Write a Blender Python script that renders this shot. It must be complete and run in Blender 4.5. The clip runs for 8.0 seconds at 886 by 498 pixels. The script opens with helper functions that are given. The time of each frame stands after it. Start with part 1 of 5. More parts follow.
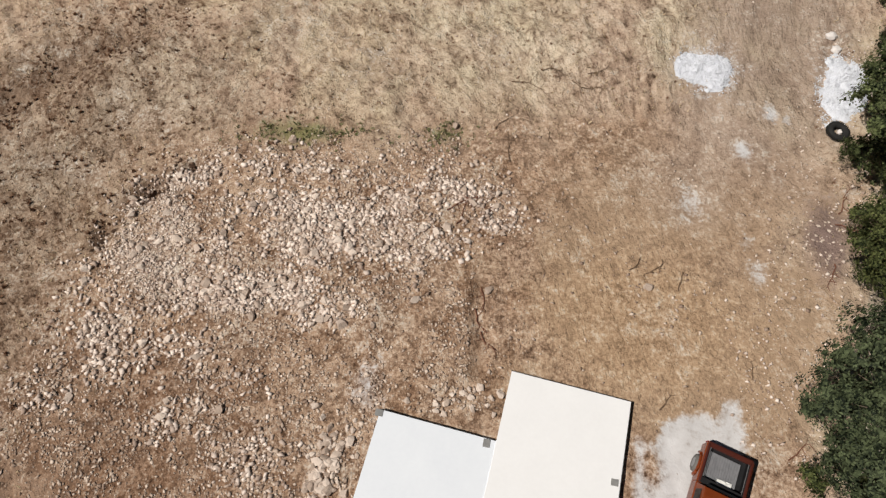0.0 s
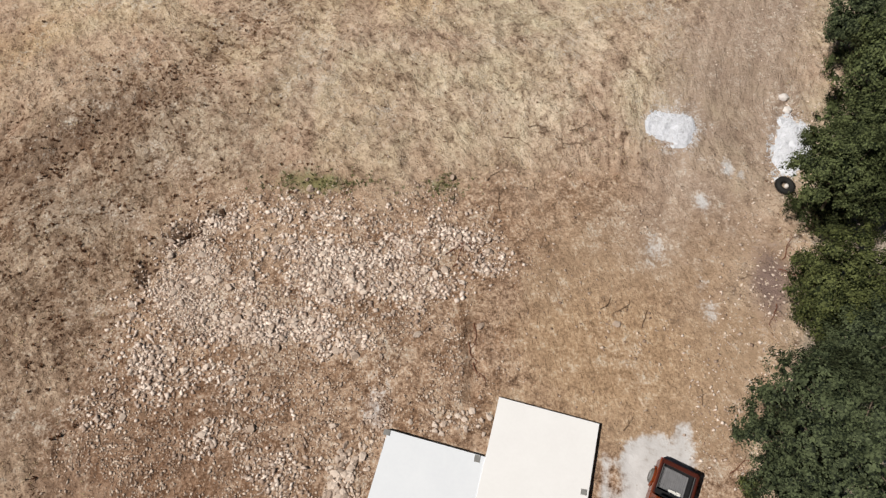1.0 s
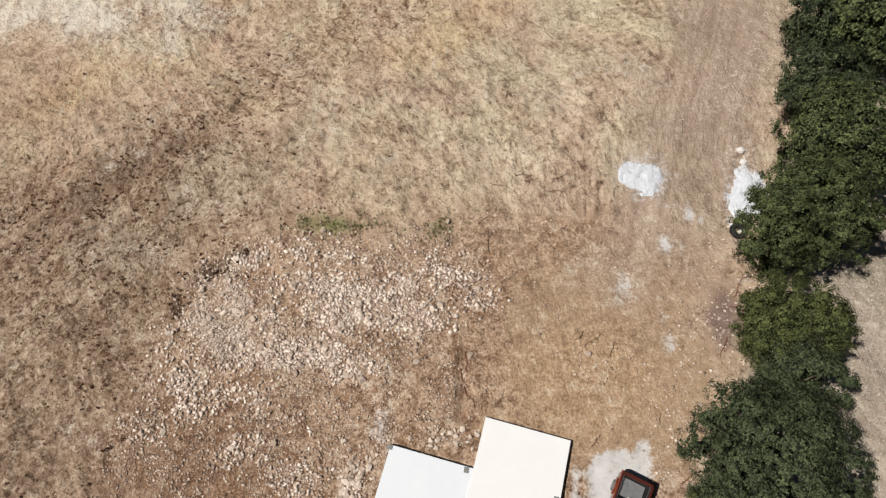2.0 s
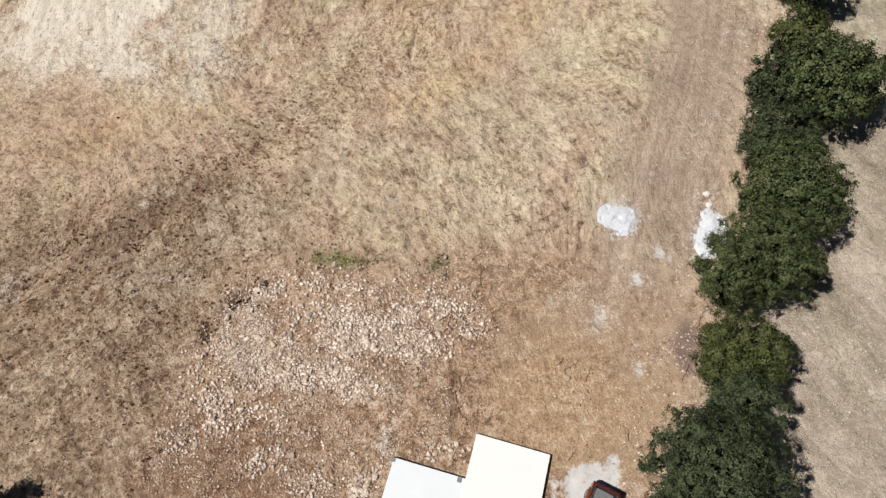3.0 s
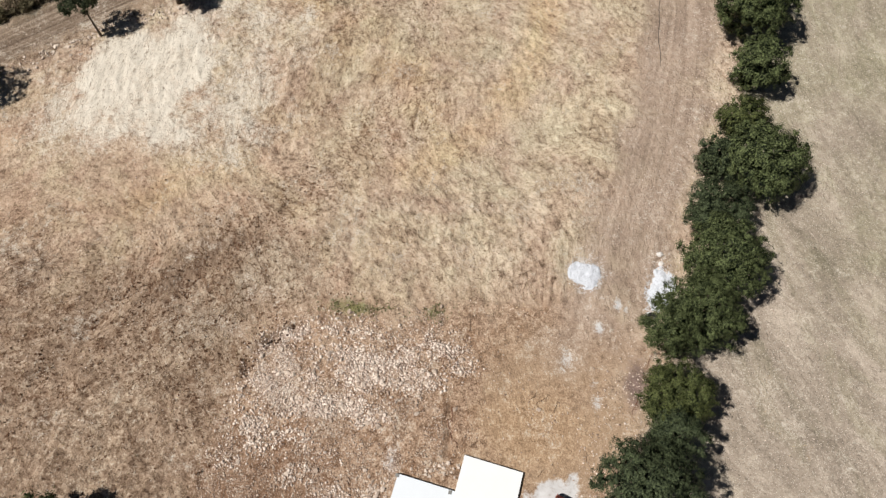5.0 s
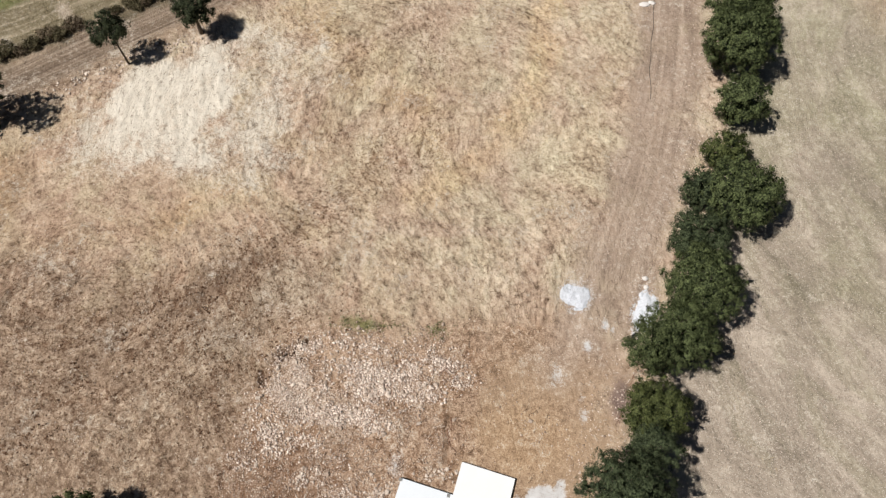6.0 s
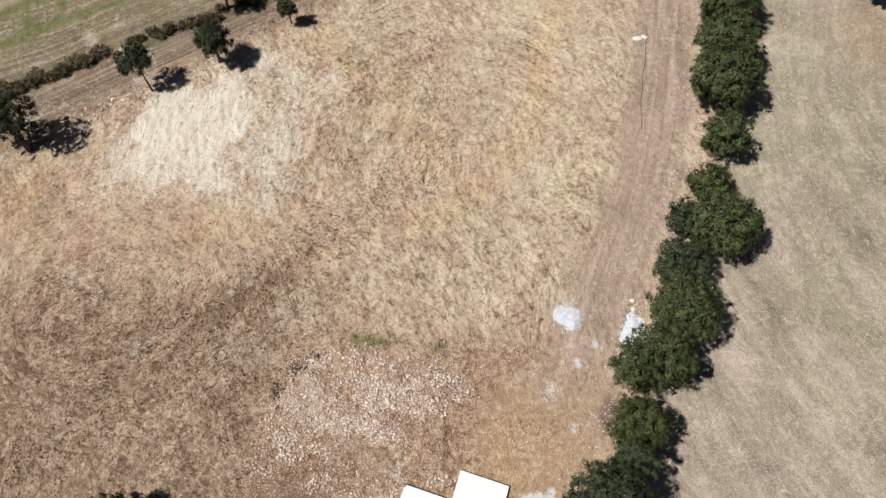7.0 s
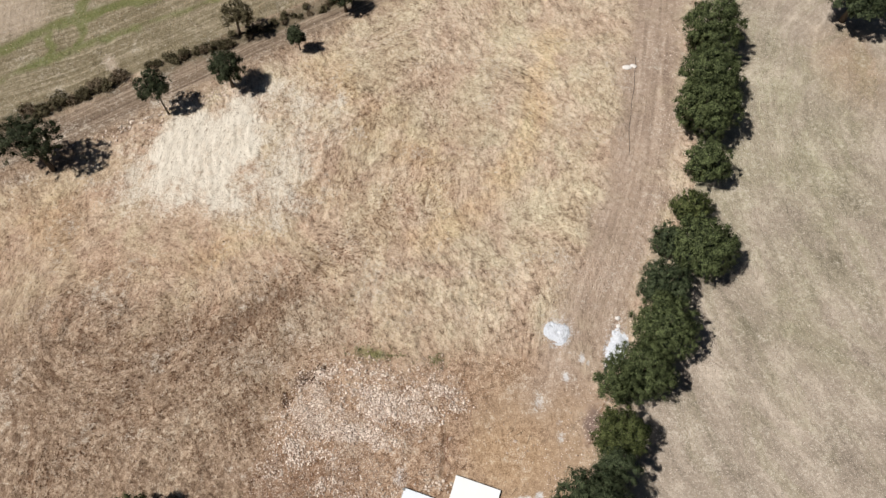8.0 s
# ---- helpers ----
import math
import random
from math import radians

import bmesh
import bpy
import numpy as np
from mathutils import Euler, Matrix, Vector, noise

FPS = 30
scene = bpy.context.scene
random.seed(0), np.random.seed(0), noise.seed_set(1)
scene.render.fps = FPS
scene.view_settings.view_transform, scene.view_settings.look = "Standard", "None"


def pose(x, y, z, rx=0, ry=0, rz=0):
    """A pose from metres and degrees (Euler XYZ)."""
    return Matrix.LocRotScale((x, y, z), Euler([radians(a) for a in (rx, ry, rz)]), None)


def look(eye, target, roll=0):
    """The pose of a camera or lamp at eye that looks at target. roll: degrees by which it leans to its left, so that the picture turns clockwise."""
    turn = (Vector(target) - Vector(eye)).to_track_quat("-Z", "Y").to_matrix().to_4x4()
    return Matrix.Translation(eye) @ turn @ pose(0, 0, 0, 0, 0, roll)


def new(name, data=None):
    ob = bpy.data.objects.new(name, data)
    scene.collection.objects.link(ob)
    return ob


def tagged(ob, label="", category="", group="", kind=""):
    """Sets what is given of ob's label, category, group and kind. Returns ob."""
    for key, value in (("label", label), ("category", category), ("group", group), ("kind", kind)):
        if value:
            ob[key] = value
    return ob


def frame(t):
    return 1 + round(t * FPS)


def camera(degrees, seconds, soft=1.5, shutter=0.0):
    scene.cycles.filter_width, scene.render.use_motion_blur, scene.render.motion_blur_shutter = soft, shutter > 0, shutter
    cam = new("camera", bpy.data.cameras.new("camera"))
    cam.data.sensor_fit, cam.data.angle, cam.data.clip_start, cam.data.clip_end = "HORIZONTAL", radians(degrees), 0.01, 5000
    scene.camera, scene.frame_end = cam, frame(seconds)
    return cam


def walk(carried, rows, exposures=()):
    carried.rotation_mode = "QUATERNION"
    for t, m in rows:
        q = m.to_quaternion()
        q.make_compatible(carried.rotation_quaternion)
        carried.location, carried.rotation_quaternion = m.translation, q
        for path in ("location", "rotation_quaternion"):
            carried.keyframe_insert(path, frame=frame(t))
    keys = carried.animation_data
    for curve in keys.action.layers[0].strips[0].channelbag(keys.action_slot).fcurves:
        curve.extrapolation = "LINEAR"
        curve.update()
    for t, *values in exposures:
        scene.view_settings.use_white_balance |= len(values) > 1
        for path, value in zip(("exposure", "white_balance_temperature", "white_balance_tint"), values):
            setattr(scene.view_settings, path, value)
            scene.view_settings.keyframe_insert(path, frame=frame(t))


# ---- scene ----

# ---- camera: a drone climbing straight up, looking steeply down ----
cam = camera(71.5, 8.0, soft=1.35)
PATH = [
    (0.0, 0.000, 0.000, 24.291, 0.000, -63.477, -0.745),
    (0.5, -0.146, 0.069, 26.711, -0.444, -63.487, -0.246),
    (1.0, 0.024, 0.019, 29.158, -0.343, -63.740, -0.244),
    (1.5, 0.214, -0.110, 31.750, -0.165, -63.644, -0.278),
    (3.0, 0.514, -0.260, 39.953, -0.044, -63.633, 0.088),
    (3.5, 0.610, -0.327, 42.645, 0.095, -63.634, 0.062),
    (4.0, 0.548, -0.319, 45.273, -0.085, -63.588, 0.330),
    (4.5, 0.678, -0.198, 47.820, -0.087, -63.880, 0.438),
    (6.0, 0.980, -0.409, 55.503, 0.975, -63.856, 0.448),
    (6.5, 0.947, -0.444, 58.109, 1.335, -63.871, 0.462),
    (7.0, 0.961, -0.397, 60.740, 1.477, -63.821, 0.590),
    (7.5, 1.004, -0.422, 63.364, 1.477, -63.842, 0.759),
    (8.0, 1.095, -0.510, 65.991, 1.495, -63.819, 0.991),
]


def aim(x, y, z, yaw, pitch, roll):
    a, b = radians(yaw), radians(pitch)
    return look((x, y, z), (x - math.sin(a) * math.cos(b), y + math.cos(a) * math.cos(b), z + math.sin(b)), roll)


EXPOSURE = 0.06
walk(cam, [(row[0], aim(*row[1:])) for row in PATH], exposures=[(0.0, EXPOSURE - 0.18, 6580, 11), (1.0, EXPOSURE - 0.15, 6600, 11), (1.7, EXPOSURE - 0.10, 6570, 10), (3.5, EXPOSURE + 0.03, 6480, 10), (8.0, EXPOSURE + 0.05, 6420, 10)])

# ---- light: clear sky, one high sun ----
SUN_ELEVATION, SUN_AZIMUTH = 55.0, 255.0
world = bpy.data.worlds.new("sky")
scene.world = world
world.use_nodes = True
sky = world.node_tree.nodes.new("ShaderNodeTexSky")
sky.sky_type, sky.sun_disc = "NISHITA", False
sky.sun_elevation, sky.sun_rotation = radians(SUN_ELEVATION), radians(SUN_AZIMUTH)
world.node_tree.links.new(sky.outputs[0], world.node_tree.nodes["Background"].inputs[0])
world.node_tree.nodes["Background"].inputs[1].default_value = 0.015
sun = new("sun", bpy.data.lights.new("sun", "SUN"))
sun.data.energy, sun.data.angle, sun.data.color = 4.6, radians(0.53), (1.0, 0.95, 0.87)
_e, _a = radians(SUN_ELEVATION), radians(SUN_AZIMUTH)
sun.matrix_world = look((60 * math.sin(_a) * math.cos(_e), 60 * math.cos(_a) * math.cos(_e), 60 * math.sin(_e)), (0, 0, 0))


# ---- noise and the lie of the land ----
def lattice(ix, iy, seed):
    h = np.sin(ix * 127.1 + iy * 311.7 + seed * 74.7) * 43758.5453
    return h - np.floor(h)


def vnoise(x, y, seed=0):
    ix, iy = np.floor(x), np.floor(y)
    fx, fy = x - ix, y - iy
    fx, fy = fx * fx * (3 - 2 * fx), fy * fy * (3 - 2 * fy)
    a, b = lattice(ix, iy, seed), lattice(ix + 1, iy, seed)
    c, d = lattice(ix, iy + 1, seed), lattice(ix + 1, iy + 1, seed)
    return (a + (b - a) * fx) * (1 - fy) + (c + (d - c) * fx) * fy


def fbm(x, y, seed=0, octaves=4):
    total, amount, size = 0.0, 0.5, 1.0
    for k in range(octaves):
        total = total + amount * vnoise(x * size + 13.7 * k, y * size - 7.1 * k, seed + k)
        x, y = 0.8 * x - 0.6 * y, 0.6 * x + 0.8 * y
        amount, size = amount * 0.5, size * 2.03
    return total / (1 - 0.5 ** octaves)


def step(a, b, v):
    v = np.clip((v - a) / (b - a), 0, 1)
    return v * v * (3 - 2 * v)


def to_line(x, y, pts):
    """Distance from a polyline, and how far along it (0 to 1)."""
    best, along = np.full(np.shape(x), 1e9), np.zeros(np.shape(x))
    n = len(pts) - 1
    for k in range(n):
        (ax, ay), (bx, by) = pts[k], pts[k + 1]
        dx, dy = bx - ax, by - ay
        u = np.clip(((x - ax) * dx + (y - ay) * dy) / (dx * dx + dy * dy), 0, 1)
        d = np.hypot(x - ax - u * dx, y - ay - u * dy)
        along = np.where(d < best, (k + u) / n, along)
        best = np.minimum(best, d)
    return best, along


def in_poly(x, y, pts):
    """Signed distance to a closed outline, positive inside."""
    d, _ = to_line(x, y, list(pts) + [pts[0]])
    inside = np.zeros(np.shape(x), bool)
    for k in range(len(pts)):
        (ax, ay), (bx, by) = pts[k - 1], pts[k]
        if ay != by:
            cross = ((ay > y) != (by > y)) & (x < (bx - ax) * (y - ay) / (by - ay) + ax)
            inside = inside ^ cross
    return np.where(inside, d, -d)


def mound(x, y, cx, cy, rx, ry, turn=0.0):
    c, s = math.cos(radians(turn)), math.sin(radians(turn))
    u, v = (x - cx) * c + (y - cy) * s, -(x - cx) * s + (y - cy) * c
    return np.exp(-(u / rx) ** 2 - (v / ry) ** 2)


TERRACE = (0.0, 5.0)
RUBBLE = [(-16.0, 14.8), (-13.8, 17.4), (-8.6, 18.2), (-5.0, 16.8), (1.8, 16.2), (3.4, 13.5), (0.0, 11.4), (-3.4, 9.0),
          (-6.0, 9.2), (-9.8, 9.0), (-12.6, 9.2), (-14.6, 7.8), (-16.6, 9.2)]
QUARRY = [(-38.6, 52.0), (-34.5, 53.4), (-27.0, 53.0), (-23.8, 46.4), (-23.4, 40.3), (-25.4, 36.0), (-33.6, 36.6), (-38.2, 40.2), (-38.4, 46.9)]
PLATFORM = [(-17.0, 4.0), (-14.0, 16.5), (-7.0, 18.0), (3.5, 18.2), (10.0, 19.0), (17.5, 17.0), (15.0, 7.0), (12.5, -8.0), (-14.0, -8.0)]
TRACK = [(11.0, -30.0), (11.6, 4.0), (13.2, 13.0), (15.6, 20.0), (19.5, 29.5), (23.6, 40.0), (27.0, 54.0), (30.3, 74.0), (38.0, 130.0)]
LANE = [(-120.0, 12.0), (-62.0, 43.0), (-52.5, 47.5), (-44.0, 53.6), (-37.0, 58.5), (-28.0, 65.0), (-15.0, 73.5), (20.0, 96.0), (80.0, 130.0)]
VERGE = [(-120.0, 17.0), (-62.0, 48.5), (-52.0, 53.5), (-45.0, 58.0), (-37.5, 63.0), (-28.0, 69.5), (-15.0, 77.5), (20.0, 100.0), (80.0, 134.0)]
HEDGE = [(9.0, -30.0), (12.5, -8.0), (14.6, 4.6), (18.0, 10.5), (20.0, 15.5), (24.0, 21.6), (26.8, 29.0), (29.8, 37.4), (31.6, 43.2), (32.8, 52.0), (35.0, 64.5), (39.0, 90.0), (50.0, 140.0)]
LIME = [(6.2, 1.0), (6.9, 4.3), (7.5, 4.2), (7.9, 3.6), (8.4, 4.3), (9.6, 4.8), (10.3, 4.9), (10.7, 5.3), (11.4, 5.3), (11.2, 3.4), (10.2, 1.0), (9.6, -3.0), (6.0, -3.0)]
GREEN_STRIPS = [[(-69.0, 58.0), (-62.8, 63.8), (-58.7, 67.6), (-54.5, 69.2), (-50.1, 71.7), (-42.0, 75.0)], [(-63.5, 56.2), (-58.4, 60.3), (-49.8, 65.4), (-38.8, 71.3), (-28.0, 78.0)],
                [(-60.0, 66.0), (-56.9, 61.2)], [(-56.4, 76.0), (-54.7, 69.2), (-54.2, 63.5)]]
BROWN_ARC = [(-40.0, 4.0), (-35.6, 9.6), (-32.5, 13.9), (-28.1, 19.2), (-22.7, 21.8), (-18.2, 25.6), (-12.2, 31.0), (-5.9, 37.0), (-1.1, 40.8)]
GREY_ARC = [(-27.0, 4.0), (-25.8, 9.4), (-22.6, 14.3), (-19.0, 18.8), (-14.6, 21.8)]
GOLD_BAND = [(14.8, 67.2), (12.2, 59.7), (11.2, 49.9), (6.7, 39.4), (1.2, 35.2), (-2.8, 32.8)]
GOLD_SLOPE = [(-18.7, 59.1), (-11.8, 54.2), (-7.6, 49.5), (-2.0, 43.4)]
PALE_BAND = [(8.3, 67.1), (15.9, 55.8), (18.2, 43.9), (12.1, 31.7)]
FRINGE = [(-20.8, 57.0), (-13.8, 52.2), (-17.2, 41.4), (-21.7, 34.6), (-40.5, 35.6), (-42.7, 43.2), (-38.0, 51.7), (-29.3, 55.3)]
CLOD_BELT = [(-23.0, 38.5), (-11.9, 40.7), (-6.0, 39.1), (-2.0, 43.4), (-0.5, 52.0), (-3.0, 62.0)]
SCRUB = [(-110.0, 20.0), (-58.0, 50.0), (-15.0, 74.8), (60.0, 118.0)]
RUT = [(1.6, 10.3), (1.3, 9.0), (1.6, 8.0), (1.2, 6.6)]


def flow_b(x, y):
    """Across and along the rake marks that run down the slope over most of the field."""
    bend = 9.0 * fbm(x * 0.055, y * 0.055, 63, 2)
    return 0.92 * x + 0.38 * y + bend, 0.38 * x - 0.92 * y - bend


def flows(x, y):
    """Across and along the two turning places of the tractor, and how much each of them rules."""
    ra, rc = np.hypot(x + 36.0, (y - 23.0) * 1.15), np.hypot(x - 0.0, y - 40.0)
    ta, tc = np.arctan2(y - 23.0, x + 36.0), np.arctan2(y - 40.0, x)
    wob = 1.6 * fbm(x * 0.15, y * 0.15, 64, 2)
    wa = mound(x, y, -38.0, 22.0, 15.0, 13.0) ** 0.8
    wc = mound(x, y, 10.0, 54.0, 9.0, 15.0, -15) * (1 - wa)
    return (ra + wob, 11.0 * np.sin(ta), 11.0 * np.cos(ta)), (rc + wob, tc * 16.0, 0 * x), wa, wc


def ground_z(x, y):
    x, y = np.asarray(x, float), np.asarray(y, float)
    far = np.exp(-((x / 140) ** 2 + ((y - 30) / 140) ** 2))
    z = (0.0326 * x - 0.0056 * y) * far
    z = z + 0.45 * mound(x, y, -1, 8, 10, 7) - 0.35 * mound(x, y, -16, 17, 6, 5) + 0.4 * mound(x, y, -6, 32, 9, 9)
    wob = 2.2 * fbm(x * 0.12, y * 0.12, 5)
    r = np.hypot(x - TERRACE[0], y - TERRACE[1]) + wob
    west = step(6, -8, x)
    z = z - 0.22 * step(26.5, 28.0, r) * west * np.exp(-((r - 28) / 9) ** 2) - 0.28 * step(32.0, 33.6, r) * west * np.exp(-((r - 33) / 9) ** 2)
    rub = step(-1.2, 1.5, in_poly(x, y, RUBBLE) + 1.5 * (fbm(x * 0.5, y * 0.5, 9) - 0.5))
    z = z + rub * (0.12 + 0.5 * (fbm(x * 0.45, y * 0.45, 11) - 0.5))
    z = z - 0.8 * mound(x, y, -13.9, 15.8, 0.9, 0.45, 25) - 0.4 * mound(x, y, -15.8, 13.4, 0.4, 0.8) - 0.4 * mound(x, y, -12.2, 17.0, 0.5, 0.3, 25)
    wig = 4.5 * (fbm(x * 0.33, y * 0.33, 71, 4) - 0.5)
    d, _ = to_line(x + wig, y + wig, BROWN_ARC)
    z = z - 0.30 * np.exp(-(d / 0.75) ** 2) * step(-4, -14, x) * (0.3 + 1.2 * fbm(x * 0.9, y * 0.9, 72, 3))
    d, _ = to_line(x, y, RUT)
    z = z - 0.22 * np.exp(-(d / 0.34) ** 2) * (0.4 + 1.1 * fbm(x * 1.5, y * 1.5, 8))
    d, _ = to_line(x, y, LANE)
    lane = np.exp(-(d / 2.2) ** 4)
    z = z - 0.25 * lane
    d2, _ = to_line(x, y, TRACK)
    smooth = 1 - 0.75 * np.exp(-(d2 / 2.6) ** 4) - 0.6 * lane
    z = z - 0.05 * np.exp(-((d2 - 0.85) / 0.22) ** 2) * step(12, 20, y)
    q = step(-1.5, 1.5, in_poly(x, y, QUARRY))
    z = z + q * (0.14 + 0.2 * (np.abs(2 * fbm(x * 0.9 + 0.2 * y, y * 0.35, 21) - 1) - 0.2))
    # clods and trampled grass, finer and flatter on the driven ground
    near = np.exp(-((x / 85) ** 4 + ((y - 35) / 75) ** 4))
    field = step(0.0, 3.0, in_poly(x, y, HEDGE_EAST))
    rough = (1 - 0.88 * field) * smooth
    turning, sweep, wa, wc = flows(x, y)
    along_b = flow_b(x, y)
    ridge = 0.5 + wa * 1.6 * (fbm(turning[0] * 0.75, (turning[1] + 0.4 * turning[2]) * 0.24, 31, 3) - 0.5) + wc * (fbm(sweep[0] * 0.8, sweep[1] * 0.36, 32, 3) - 0.5) + (1 - wa - wc) * (0.6 * fbm(along_b[0] * 0.8, along_b[1] * 0.45, 33, 3) + 0.5 * fbm(x * 0.8, y * 0.8, 34, 3) - 0.55)
    plot = step(-1.5, 2.0, in_poly(x, y, PLATFORM))
    lumpy = step(0.36, 0.66, fbm(x * 0.11, y * 0.11, 77, 2))
    z = z + near * rough * ((0.20 + 0.24 * lumpy + 0.22 * wa) * (1 - 0.75 * plot) * (1 - 0.6 * q) * (ridge - 0.5) + (0.16 + 0.16 * lumpy) * (1 - 0.4 * plot) * (fbm(x * 1.7, y * 1.7, 41, 3) - 0.5))
    return z


HEDGE_EAST = [HEDGE[k] for k in range(len(HEDGE))] + [(400.0, 140.0), (400.0, -30.0)]


def gz(x, y):
    return float(ground_z(x, y))


# ---- materials ----
def ramp_of(nt, fac, stops):
    r = nt.nodes.new("ShaderNodeValToRGB")
    els = r.color_ramp.elements
    while len(els) < len(stops):
        els.new(0.5)
    for el, (p, c) in zip(els, stops):
        el.position, el.color = p, (*c, 1)
    nt.links.new(fac, r.inputs[0])
    return r.outputs[0]


def noise_of(nt, co, scale, detail=3.0, rough=0.55, warp=0.0):
    n = nt.nodes.new("ShaderNodeTexNoise")
    n.inputs["Scale"].default_value, n.inputs["Detail"].default_value = scale, detail
    n.inputs["Roughness"].default_value, n.inputs["Distortion"].default_value = rough, warp
    nt.links.new(co, n.inputs["Vector"])
    return n.outputs[0]


def math_of(nt, op, a, b, clamp=False):
    n = nt.nodes.new("ShaderNodeMath")
    n.operation, n.use_clamp = op, clamp
    for slot, v in zip(n.inputs, (a, b)):
        if isinstance(v, (int, float)):
            slot.default_value = v
        else:
            nt.links.new(v, slot)
    return n.outputs[0]


def mix_of(nt, fac, a, b, blend="MIX"):
    n = nt.nodes.new("ShaderNodeMix")
    n.data_type, n.blend_type = "RGBA", blend
    for slot, v in ((n.inputs[0], fac), (n.inputs[6], a), (n.inputs[7], b)):
        if isinstance(v, (int, float)):
            slot.default_value = v
        elif isinstance(v, tuple):
            slot.default_value = (*v, 1)
        else:
            nt.links.new(v, slot)
    return n.outputs[2]


def range_of(nt, v, a, b):
    n = nt.nodes.new("ShaderNodeMapRange")
    n.interpolation_type = "SMOOTHSTEP"
    nt.links.new(v, n.inputs[0])
    n.inputs[1].default_value, n.inputs[2].default_value = a, b
    return n.outputs[0]


def bump_of(nt, height, strength, distance, bsdf):
    n = nt.nodes.new("ShaderNodeBump")
    n.inputs["Strength"].default_value, n.inputs["Distance"].default_value = strength, distance
    nt.links.new(height, n.inputs["Height"])
    nt.links.new(n.outputs[0], bsdf.inputs["Normal"])


def start(name, rough=0.9, metal=0.0, spec=0.3):
    m = bpy.data.materials.new(name)
    m.use_nodes = True
    nt = m.node_tree
    b = nt.nodes["Principled BSDF"]
    b.inputs["Roughness"].default_value, b.inputs["Metallic"].default_value = rough, metal
    b.inputs["Specular IOR Level"].default_value = spec
    co = nt.nodes.new("ShaderNodeNewGeometry").outputs["Position"]
    return m, nt, b, co


def plain(name, dark, light, scale=3.0, rough=0.8, metal=0.0, bump=0.0, pick="", spec=0.3, spread=0.5):
    """Two tones mixed by noise at two scales, and by piece where pick names the source (object or island)."""
    m, nt, b, co = start(name, rough, metal, spec)
    f = math_of(nt, "ADD", math_of(nt, "MULTIPLY", noise_of(nt, co, scale), 0.6), math_of(nt, "MULTIPLY", noise_of(nt, co, scale * 7), 0.4))
    if pick:
        src = nt.nodes.new("ShaderNodeObjectInfo").outputs["Random"] if pick == "object" else nt.nodes.new("ShaderNodeNewGeometry").outputs["Random Per Island"]
        f = math_of(nt, "ADD", math_of(nt, "MULTIPLY", f, 1 - spread), math_of(nt, "MULTIPLY", src, spread))
    nt.links.new(ramp_of(nt, f, [(0.2, dark), (0.8, light)]), b.inputs["Base Color"])
    if bump:
        bump_of(nt, noise_of(nt, co, scale * 9, 4), 0.6, bump, b)
    return m


